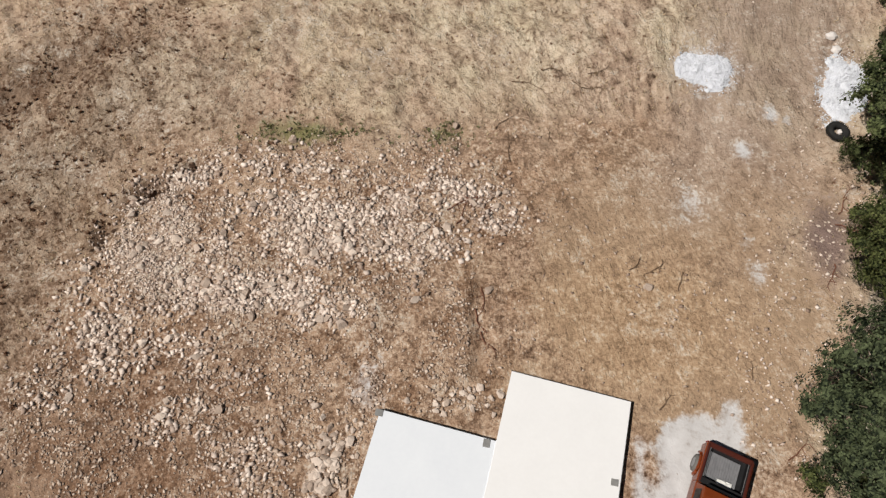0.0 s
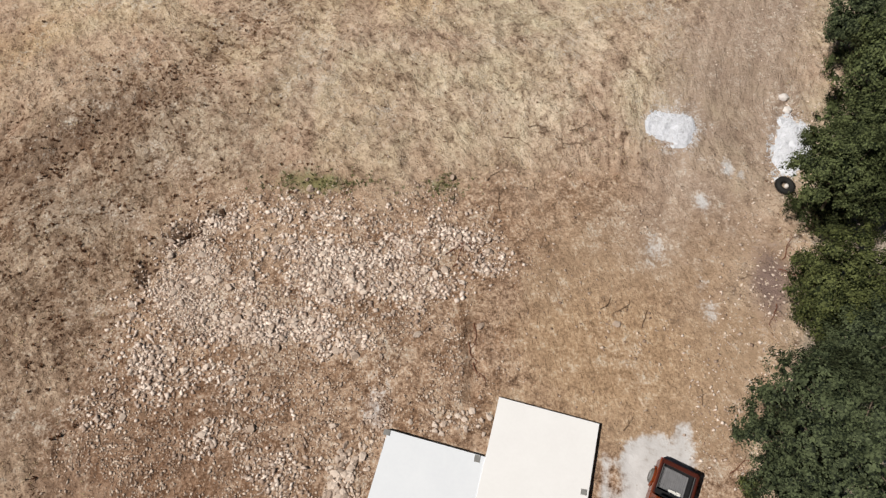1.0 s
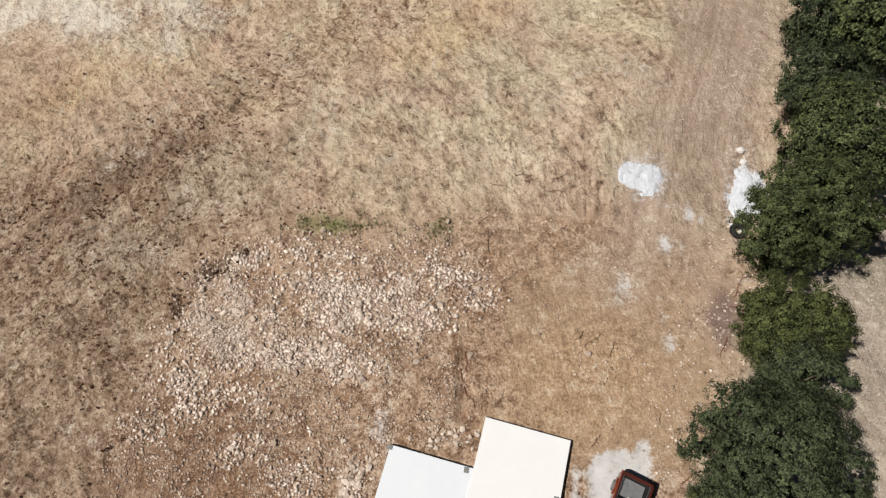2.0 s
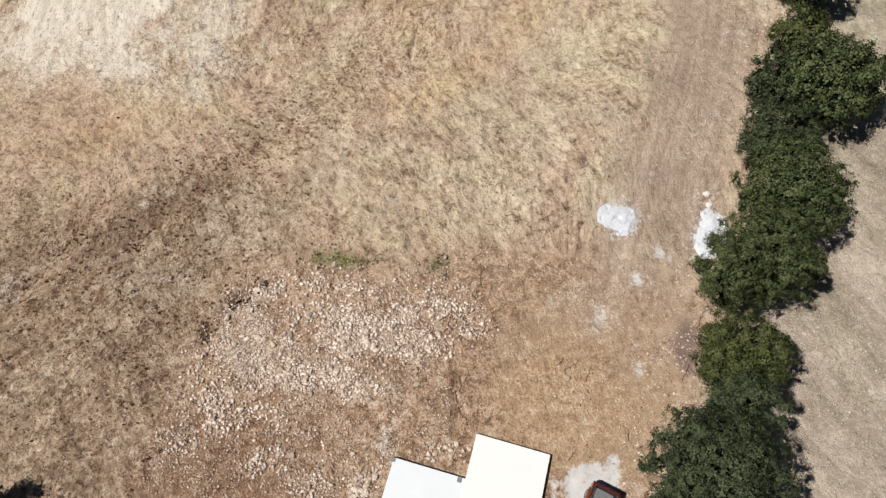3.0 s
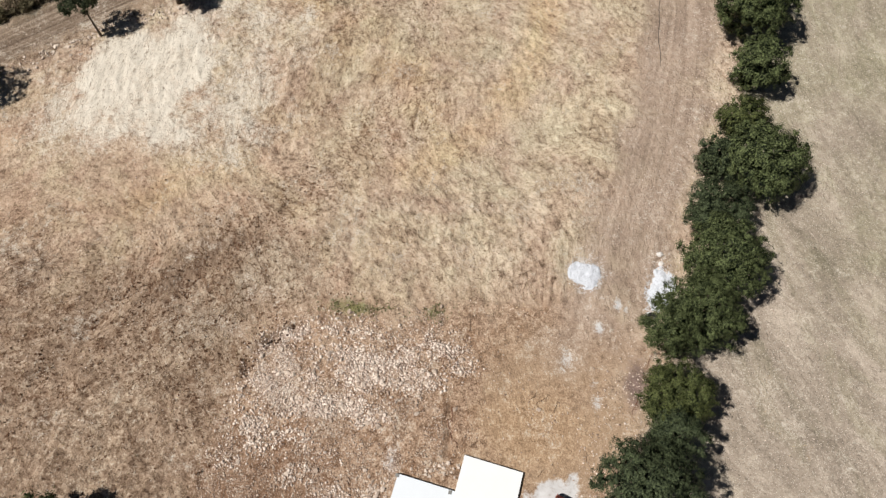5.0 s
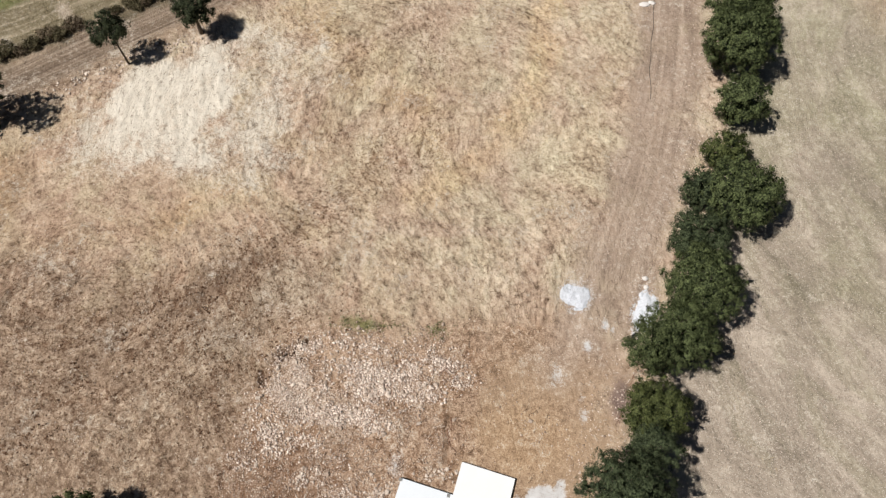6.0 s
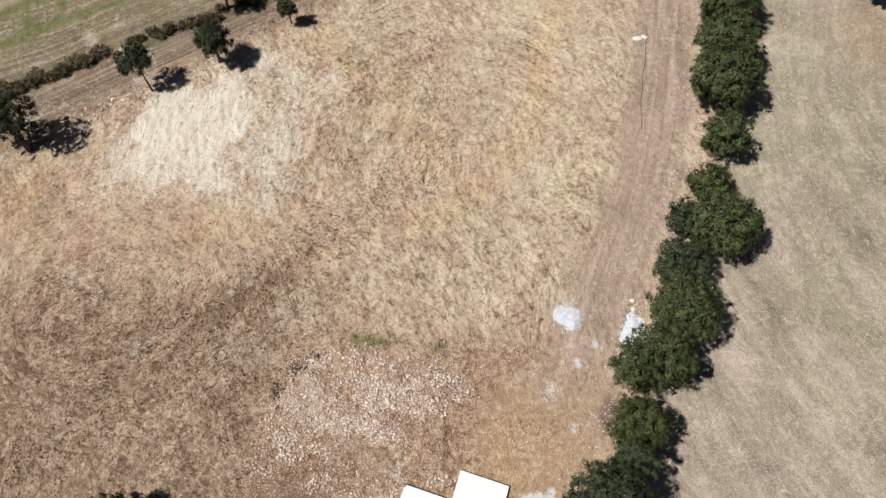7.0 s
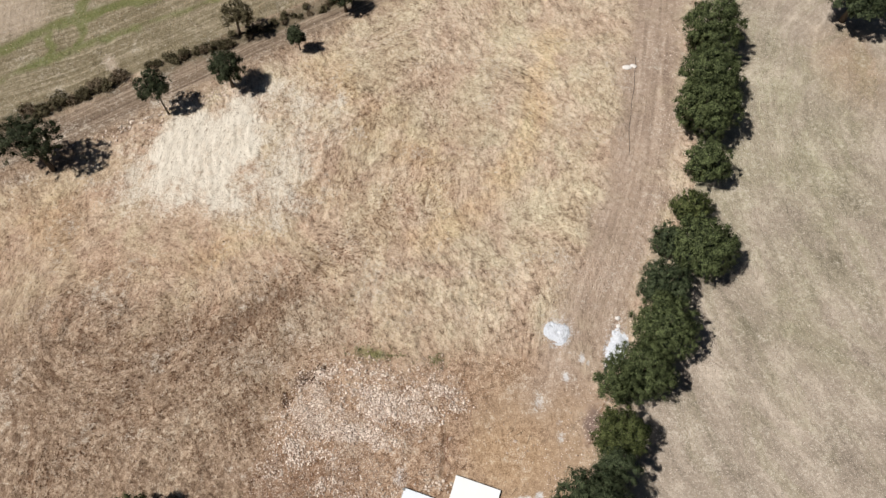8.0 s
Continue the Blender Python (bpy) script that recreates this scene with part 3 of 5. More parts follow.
def ground():
    gx, gy = spaced(0.17, -27, 25, 0.26, -72, 66, 1500), spaced(0.17, 0, 31, 0.26, -6, 80, 1500)
    X, Y = np.meshgrid(gx, gy)
    x, y = X.ravel(), Y.ravel()
    z = ground_z(x, y)
    w, h = len(gx), len(gy)
    me = bpy.data.meshes.new("ground")
    idx = np.arange(w * h).reshape(h, w)
    quads = np.stack([idx[:-1, :-1], idx[:-1, 1:], idx[1:, 1:], idx[1:, :-1]], -1).reshape(-1, 4)
    me.vertices.add(len(x))
    me.vertices.foreach_set("co", np.stack([x, y, z], 1).astype(np.float32).ravel())
    me.loops.add(quads.size)
    me.loops.foreach_set("vertex_index", quads.ravel().astype(np.int32))
    me.polygons.add(len(quads))
    me.polygons.foreach_set("loop_start", np.arange(0, quads.size, 4, dtype=np.int32))
    me.update(calc_edges=True)
    me.shade_smooth()

    def put(name, values):
        a = me.attributes.new(name, "FLOAT", "POINT")
        a.data.foreach_set("value", np.clip(values, 0, 1).astype(np.float32))

    n1, n2 = fbm(x * 0.35, y * 0.35, 51) - 0.5, fbm(x * 0.12, y * 0.12, 61) - 0.5
    r = np.hypot(x - TERRACE[0], y - TERRACE[1]) + 2.2 * fbm(x * 0.12, y * 0.12, 5)
    east = step(-0.5, 1.0, in_poly(x, y, HEDGE_EAST))
    beyond = step(-1.0, 1.0, in_poly(x, y, VERGE + [(80.0, 400.0), (-400.0, 400.0), (-400.0, 17.0)]))
    dt, _ = to_line(x, y, TRACK)
    dl, _ = to_line(x, y, LANE)
    wig = 4.5 * (fbm(x * 0.33, y * 0.33, 71, 4) - 0.5)
    off = to_line(x + wig, y + wig, BROWN_ARC)[0]
    arc = 0.6 * np.exp(-(off / 0.8) ** 2) * step(0.36, 0.62, fbm(x * 0.32, y * 0.32, 73, 3)) + 0.4 * np.exp(-(to_line(x + 4 * n1, y + 4 * n1, BROWN_ARC)[0] / 3.2) ** 2)
    put("east", east)
    put("northwest", beyond)
    platform = in_poly(x, y, PLATFORM)
    put("soil", step(-7.5, 5.0, platform + 10 * n1))
    # a darker patch at the west end of the plot
    put("dark_plot", mound(x, y, -14, 4.0, 8, 5) + 0.4 * n1)
    put("sandy", step(-2.0, 8.0, x + 8 * n1) * step(2.0, 5.0, y) * step(24.0, 11.0, y + 8 * n1) * 0.85 + 0.9 * n1)
    put("clods", np.exp(-(to_line(x, y, BROWN_ARC)[0] / 3.0) ** 2) + 0.95 * mound(x, y, -38, 17, 15, 11) + 0.5 * mound(x, y, -12, 54, 9, 8) + 0.5 * np.exp(-(to_line(x, y, CLOD_BELT)[0] / 2.4) ** 2) + 1.0 * mound(x, y, -19, 18, 8, 8))
    put("stony", step(5, -4, x + 3 * n1) * 0.9 + 0.25)
    put("ochre", mound(x, y, 8.0, 8.5, 5.0, 4.0) + 0.5 * n1)
    put("grey", step(13, 18, r) * step(28.0, 25.0, r) * step(3, -14, x + 5 * n2) * step(-22, -15, x + 4 * n1) * 0.45 + 0.5 * np.exp(-(to_line(x, y, GREY_ARC)[0] / 4.0) ** 2) + 0.6 * n1)
    put("russet", step(8, -22, x + 0.25 * (y - 25) + 12 * n2) * step(62, 40, y) * step(4, 9, dl))
    put("brown", 0.12 * step(-8, -20, x) * step(34, 24, y) + 0.08 * mound(x, y, -26, 27, 12, 5, 30) + 0.85 * mound(x, y, -42, 13, 14, 11) + 0.75 * mound(x, y, -27, 6, 8, 9) + 0.85 * arc * step(-2, -16, x) + 0.4 * step(-14, -27, x) * step(30, 14, y) + 0.75 * mound(x, y, -18.5, 17.5, 5, 7) + 0.6 * mound(x, y, -19, 22, 7, 4, 30) + 0.65 * mound(x, y, -20, 6, 4, 7) + 0.35 * mound(x, y, -45, 6, 12, 8) + 0.14 * step(-12, -30, x) * step(48, 36, y) + 0.3 * mound(x, y, -5, 47, 18, 5, 20) + 0.85 * step(7.5, 3.5, dl) + 1.2 * n1 + 0.8 * n2 - 0.05)
    put("paleband", 0.9 * np.exp(-(to_line(x, y, PALE_BAND)[0] / 5.0) ** 2) + 0.6 * n1)
    put("rut", 0.62 * np.exp(-(to_line(x, y, RUT)[0] / 0.5) ** 2) + 0.9 * n1 - 0.02)
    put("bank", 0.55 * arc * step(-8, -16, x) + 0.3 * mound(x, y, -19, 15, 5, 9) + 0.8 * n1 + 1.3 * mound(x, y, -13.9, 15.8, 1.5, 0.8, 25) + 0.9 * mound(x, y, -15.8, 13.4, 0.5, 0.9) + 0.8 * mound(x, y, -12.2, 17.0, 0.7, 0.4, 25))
    put("gold", 0.85 * np.exp(-(to_line(x, y, GOLD_BAND)[0] / 2.6) ** 2) + 0.7 * np.exp(-(to_line(x, y, GOLD_SLOPE)[0] / 5.0) ** 2) + 0.8 * mound(x, y, -49, 34, 6, 6) + 0.6 * mound(x, y, -27, 31, 8, 3.5, 25) + 1.4 * n1)
    put("track", step(7.0, 2.0, dt) * (0.25 + 0.75 * step(9, 20, y)) * (0.78 + 0.06 * step(20, 45, y)) + 0.7 * n1)
    put("lane", step(4.6, 1.6, dl) * 0.9 + 0.5 * n1)
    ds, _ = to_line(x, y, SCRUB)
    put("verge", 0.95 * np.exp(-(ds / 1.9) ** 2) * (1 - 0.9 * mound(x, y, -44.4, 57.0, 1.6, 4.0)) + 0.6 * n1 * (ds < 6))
    put("on_lane", step(7.0, 5.0, dl))
    put("rubble", rubble_weight(x, y) * 1.05 + 0.3 * n1)
    put("pale", np.maximum(step(-3.0, 5.5, in_poly(x, y, QUARRY) + 8 * n2 + 6 * n1), 0.46 * step(-4.0, 3.0, in_poly(x, y, FRINGE) + 6 * n2 + 4 * n1)) + 0.9 * n1)
    nw = [to_line(x + 3 * n1, y + 3 * n1, line)[0] for line in GREEN_STRIPS]
    strips = np.max([amount * np.exp(-(d / w) ** 2) for d, w, amount in zip(nw, (1.25, 1.1, 0.95, 0.95), (1.1, 0.8, 0.95, 0.95))], axis=0)
    put("green", 0.8 * mound(x, y, -7.0, 18.8, 2.6, 0.85, -6) + 0.7 * mound(x, y, 0.2, 18.3, 1.2, 0.7) + strips + 1.0 * n1 * (strips + step(5.0, 2.0, np.hypot(x + 6, (y - 18.5) * 1.5)) > 0.08) - 0.05)
    put("nwpale", mound(x, y, -66, 69, 8, 6) + 0.8 * np.exp(-(to_line(x, y, [(-49.0, 60.8), (-43.7, 54.0)])[0] / 0.9) ** 2) + 0.4 * n1)
    put("eastbrown", 0.9 * mound(x, y, 56, 62, 6, 9) + 0.5 * mound(x, y, 60, 30, 9, 8) + 0.7 * n1)
    put("eastgreen", 0.8 * step(9, 2, to_line(x, y, HEDGE)[0]) * step(22, 38, y) + 0.9 * mound(x, y, 46, 50, 12, 20) + 0.7 * mound(x, y, 40, 24, 6, 8) + 0.9 * n1 + 0.6 * n2)
    put("scorch", mound(x, y, 16.6, 12.0, 1.3, 2.4, -12) + 0.5 * n1)
    lime = 0.9 * step(-0.4, 0.45, in_poly(x, y, LIME) + 2.0 * n1 * step(11.3, 9.5, x)) - 0.75 * mound(x, y, 7.6, 2.9, 0.38, 0.75) - 0.35 * mound(x, y, 10.3, 4.6, 0.22, 0.7)
    for px, py, pr, amount in ((16.0, 19.1, 0.45, 0.9), (14.2, 16.9, 0.42, 0.85), (13.3, 10.6, 0.6, 0.6), (11.1, 14.0, 0.7, 0.48), (-3.0, 6.0, 0.9, 0.62), (13.2, 12.0, 0.4, 0.5), (16.6, 18.6, 0.3, 0.7), (13.6, 22.0, 1.7, 0.6), (20.0, 20.6, 1.6, 0.6)):
        lime = np.maximum(lime, amount * np.exp(-((x - px) / pr) ** 2 - ((y - py) / (pr * 1.4)) ** 2))
    put("lime", lime + 0.25 * n1)
    turning, sweep, wa, wc = flows(x, y)
    put("rule_turn", wa)
    put("rule_sweep", wc)
    lx, ly = np.array(TRACK).T
    across_track = (x - np.interp(y, ly, lx)) * 0.95
    lx, ly = np.array(LANE).T
    across_lane = (y - np.interp(x, lx, ly)) * 0.84
    for name, (u, v, w) in (("flow", (*flow_b(x, y), 0 * x)), ("flow_turn", turning), ("flow_sweep", sweep), ("flow_east", (np.hypot(x - 95, y - 47) + 3.5 * n2 + 0.8 * n1, np.arctan2(47 - y, 95 - x) * 55, 0 * x)), ("flow_track", (across_track + 0.3 * n2, y, 0 * x)), ("flow_lane", (across_lane + 0.4 * n2, x, 0 * x))):
        a = me.attributes.new(name, "FLOAT_VECTOR", "POINT")
        a.data.foreach_set("vector", np.stack([u, v, w], 1).astype(np.float32).ravel())
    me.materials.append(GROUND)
    return tagged(new("ground", me), "bare brown building plot and dry straw-coloured grass field", "ground", kind="structure")


# ---- stones ----
def loose_stones(name, xs, ys, sizes, material, rng, parent=None, label="", tall=1.0, fine=False):
    """Many small stones joined into one mesh; each has its own shape, turn and sink."""
    if fine:
        base = np.array([(1, 0, 0), (0, 1, 0), (-1, 0, 0), (0, -1, 0), (0, 0, 1), (0, 0, -1)], float)
        faces = [(0, 1, 4), (1, 2, 4), (2, 3, 4), (3, 0, 4), (1, 0, 5), (2, 1, 5), (3, 2, 5), (0, 3, 5)]
    else:
        base = np.array([(a, b, c) for a in (-0.7, 0.7) for b in (-0.7, 0.7) for c in (-0.7, 0.7)])
        faces = [(0, 1, 3), (0, 3, 2), (4, 6, 7), (4, 7, 5), (0, 4, 5), (0, 5, 1), (2, 3, 7), (2, 7, 6), (0, 2, 6), (0, 6, 4), (1, 5, 7), (1, 7, 3)]
    n, k = len(xs), len(base)
    v = base[None] * (1 + rng.uniform(-0.38, 0.38, (n, k, 1))) + rng.uniform(-0.22, 0.22, (n, k, 3))
    v = v * np.stack([rng.uniform(0.75, 1.3, n), rng.uniform(0.6, 1.0, n), tall * rng.uniform(0.45, 0.8, n)], 1)[:, None]
    a, tip = rng.uniform(0, 2 * np.pi, n), rng.uniform(-0.6, 0.6, n)
    c, s = np.cos(tip)[:, None], np.sin(tip)[:, None]
    v = np.stack([v[..., 0], v[..., 1] * c - v[..., 2] * s, v[..., 1] * s + v[..., 2] * c], -1)
    c, s = np.cos(a)[:, None], np.sin(a)[:, None]
    v = np.stack([v[..., 0] * c - v[..., 1] * s, v[..., 0] * s + v[..., 1] * c, v[..., 2]], -1) * sizes[:, None, None]
    v = v + np.stack([xs, ys, ground_z(xs, ys) + sizes * 0.22 * tall], 1)[:, None]
    f = (np.array(faces)[None] + (np.arange(n) * k)[:, None, None]).reshape(-1, 3)
    return fast_mesh(name, v.reshape(-1, 3), f, material, parent, label)


def fast_mesh(name, v, f, material, parent=None, label=""):
    me = bpy.data.meshes.new(name)
    f = np.asarray(f, np.int32)
    me.vertices.add(len(v))
    me.vertices.foreach_set("co", np.asarray(v, np.float32).ravel())
    me.loops.add(f.size)
    me.loops.foreach_set("vertex_index", f.ravel())
    me.polygons.add(len(f))
    me.polygons.foreach_set("loop_start", np.arange(0, f.size, f.shape[1], dtype=np.int32))
    me.update(calc_edges=True)
    me.materials.append(material)
    ob = new(name, me)
    if parent:
        ob.parent = parent
    return tagged(ob, label)


def spread(rng, n, x0, x1, y0, y1, keep):
    xs, ys = rng.uniform(x0, x1, n), rng.uniform(y0, y1, n)
    ok = rng.uniform(0, 1, n) < keep(xs, ys)
    return xs[ok], ys[ok]


# centre, half widths and share of stone of each tip load
LOADS = [(-12.7, 12.6, 2.2, 2.9, 1.0), (-13.6, 15.2, 1.5, 1.2, 0.9), (-11.9, 16.6, 1.7, 0.7, 0.8), (-10.2, 12.0, 1.6, 1.6, 0.55), (-8.3, 10.4, 3.4, 1.2, 1.0), (-4.8, 12.9, 3.2, 1.7, 0.85), (-6.5, 14.4, 2.4, 1.0, 0.7),
         (-1.6, 12.2, 2.5, 1.1, 0.95), (0.6, 15.2, 2.2, 0.9, 0.75), (-2.6, 14.6, 1.7, 1.0, 0.7), (2.4, 13.7, 1.2, 0.9, 0.7), (-4.6, 9.4, 1.6, 0.8, 0.9), (-14.2, 8.6, 1.3, 2.2, 0.7), (-7.6, 16.6, 2.6, 0.8, 0.45), (-11.6, 7.6, 2.4, 1.0, 0.35),
         (-10.1, 4.5, 1.7, 0.9, 0.35), (-7.4, 3.4, 1.6, 1.3, 0.4), (-16.4, 6.2, 1.8, 1.2, 0.18), (-9.0, 6.4, 2.6, 0.7, 0.22)]


def rubble_weight(x, y):
    u, v = x + 1.6 * (fbm(x * 0.5, y * 0.5, 51) - 0.5), y + 1.6 * (fbm(x * 0.5, y * 0.5, 52) - 0.5)
    body = np.zeros(np.shape(x))
    for cx, cy, rx, ry, share in LOADS:
        body = np.maximum(body, share * step(1.4, 0.4, np.hypot((u - cx) / rx, (v - cy) / ry)))
    body = np.maximum(body, 0.16 * step(-1.6, 1.8, in_poly(x, y, RUBBLE)))
    return body * (0.48 + 0.52 * step(0.38, 0.56, fbm(x * 0.8, y * 0.8, 17, 4)))


SLAB_CLEAR = [(-4.6, -8.0), (-2.2, 5.2), (2.2, 4.6), (2.4, 6.8), (7.4, 5.6), (7.0, -8.0)]


def clear(x, y):
    return (in_poly(x, y, SLAB_CLEAR) < 0.1).astype(float)


def stones():
    rng = np.random.default_rng(7)
    field = thing("rubble_field", pose(0, 0, 0), "scattered pale limestone rubble spread over brown soil", "rubble")
    xs, ys = spread(rng, 90000, -20, 6, 2, 20, rubble_weight)
    grade = np.where(mound(xs, ys, -12.7, 13.0, 2.6, 3.4) > 0.4, 0.6, 1.0)
    tagged(loose_stones("small_rubble", xs, ys, grade * (0.022 + 0.115 * rng.uniform(0, 1, len(xs)) ** 2.4), PEBBLE, rng, field), kind="stuff")
    shapes = []
    for k in range(7):
        bm = bmesh.new()
        for p in rng.normal(0, 1, (17, 3)):
            p = p / np.linalg.norm(p) * rng.uniform(0.86, 1.1) * np.array([1.2, 0.9, 0.72])
            bm.verts.new(p.tolist())
        hull = bmesh.ops.convex_hull(bm, input=bm.verts)
        bmesh.ops.delete(bm, geom=[g for g in hull["geom_interior"] if isinstance(g, bmesh.types.BMVert)], context="VERTS")
        bmesh.ops.bevel(bm, geom=list(bm.edges), offset=0.025, segments=1, affect="EDGES")
        me = bpy.data.meshes.new("stone")
        bm.to_mesh(me)
        bm.free()
        me.materials.append(STONE)
        shapes.append(me)

    def stone(x, y, s, parent):
        ob = new("stone", shapes[rng.integers(7)])
        ob.parent = parent
        ob.matrix_basis = pose(x, y, gz(x, y) + s * 0.28, rng.uniform(-18, 18), rng.uniform(-18, 18), rng.uniform(0, 360)) @ Matrix.Diagonal((s, s * rng.uniform(0.8, 1.2), s * rng.uniform(0.7, 1.1), 1))

    xs, ys = spread(rng, 6000, -18, 4, 5, 19, rubble_weight)
    for x, y in list(zip(xs, ys))[:262]:
        stone(x, y, 0.10 + 0.13 * rng.uniform() ** 2, field)
    for x, y, s in ((-8.4, 10.1, 0.25), (-7.3, 18.35, 0.25), (-4.2, 8.6, 0.25), (1.9, 10.0, 0.24), (-1.2, 9.6, 0.2), (8.6, 10.0, 0.2), (0.7, 18.9, 0.2), (0.2, 13.0, 0.24), (-14.5, 14.4, 0.24), (-12.6, 16.6, 0.22)):
        stone(x, y, s, field)
    heap = thing("rock_heap", pose(0, 0, 0), "heap of large grey-brown rocks beside the white platform", "rocks")
    for k in range(135):
        t = rng.uniform()
        x, y = -4.1 - 0.8 * t + rng.normal(0, 0.38), 4.2 - 3.4 * t + rng.normal(0, 0.4)
        stone(x, y, 0.08 + 0.16 * rng.uniform() ** 1.8, heap)
    stone(-5.0, 5.3, 0.2, heap)
    for k in range(26):
        stone(0.4 + rng.normal(0, 0.75), 5.3 + rng.normal(0, 0.25), rng.uniform(0.06, 0.18), heap)
    clods = []
    for me in shapes[:3]:
        dark = me.copy()
        dark.name = "clod"
        dark.materials.clear()
        dark.materials.append(DARK_SOIL)
        clods.append(dark)
    spoil = thing("burrow_spoil", pose(0, 0, 0), "dark moist clods dug out around burrows by the rubble", "soil clods")
    for k in range(75):
        t = rng.uniform()
        cx, cy, sx, sy = ((-13.9, 15.8, 0.7, 0.3), (-13.2, 16.3, 0.5, 0.3), (-15.8, 13.4, 0.25, 0.6), (-12.2, 17.1, 0.35, 0.2))[k % 4]
        x, y, s = cx + rng.normal(0, sx), cy + rng.normal(0, sy), 0.05 + 0.11 * rng.uniform() ** 2
        ob = new("clod", clods[rng.integers(3)])
        ob.parent = spoil
        ob.matrix_basis = pose(x, y, gz(x, y) + s * 0.2, rng.uniform(-20, 20), rng.uniform(-20, 20), rng.uniform(0, 360)) @ Matrix.Diagonal((s * rng.uniform(0.8, 1.6), s, s * 0.55, 1))
    # chips over the plot, along the track and at the foot of the hedge
    xs, ys = spread(rng, 80000, -20, 17, 0, 19, lambda x, y: clear(x, y) * (1 - 0.93 * step(-0.6, 0.2, in_poly(x, y, LIME))) * step(-2, 1, in_poly(x, y, PLATFORM)) * np.where(x + 4 * fbm(x * 0.4, y * 0.4, 6) < 3, 0.9, 0.07) * (0.15 + 1.5 * step(0.38, 0.66, fbm(x * 0.7, y * 0.7, 3))))
    tagged(loose_stones("gravel", xs, ys, 0.016 + 0.10 * rng.uniform(0, 1, len(xs)) ** 3.4, CHIP, rng, None, "small pale stones scattered over the bare soil", 0.6, True), category="gravel", kind="stuff")

    def foot(x, y):
        d, _ = to_line(x, y, HEDGE)
        return np.where(in_poly(x, y, HEDGE_EAST) < 0, step(5.5, 2.5, d), 0.0) * (0.2 + 0.8 * step(0.4, 0.6, fbm(x * 0.5, y * 0.5, 4)))

    xs, ys = spread(rng, 20000, 10, 36, 2, 70, foot)
    tagged(loose_stones("hedge_foot_stones", xs, ys, 0.03 + 0.08 * rng.uniform(0, 1, len(xs)) ** 2.5, PEBBLE, rng, None, "pale stones strewn along the foot of the hedgerow", fine=True), category="gravel", kind="stuff")

    def wide(x, y):
        return np.where(in_poly(x, y, PLATFORM) > 0, 0.0, 0.6)

    xs, ys = spread(rng, 12000, -66, 60, 2, 78, wide)
    tagged(loose_stones("field_stones", xs, ys, 0.03 + 0.06 * rng.uniform(0, 1, len(xs)) ** 3, PEBBLE, rng, None, "small pale stones lying in the dry grass", fine=True), category="gravel", kind="stuff")
    patch = thing("stone_litter", pose(0, 0, 0), "pale stones strewn over dark scorched soil by the hedgerow", "stones")
    for k in range(40):
        stone(16.7 + rng.normal(0, 0.8), 12.0 + rng.normal(0, 1.5), 0.035 + 0.06 * rng.uniform() ** 2, patch)
    # broken stone along the edge of the lane
    edge = thing("stone_bank", pose(0, 0, 0), "broken pale stones dumped along the edge of the lane", "rocks")
    for k in range(220):
        t = rng.uniform()
        x, y = -48.0 + 20 * t + rng.normal(0, 1.1), 46.0 + 10.8 * t + rng.normal(0, 0.7)
        stone(x, y, 0.07 + 0.17 * rng.uniform() ** 2, edge)


ground()
stones()


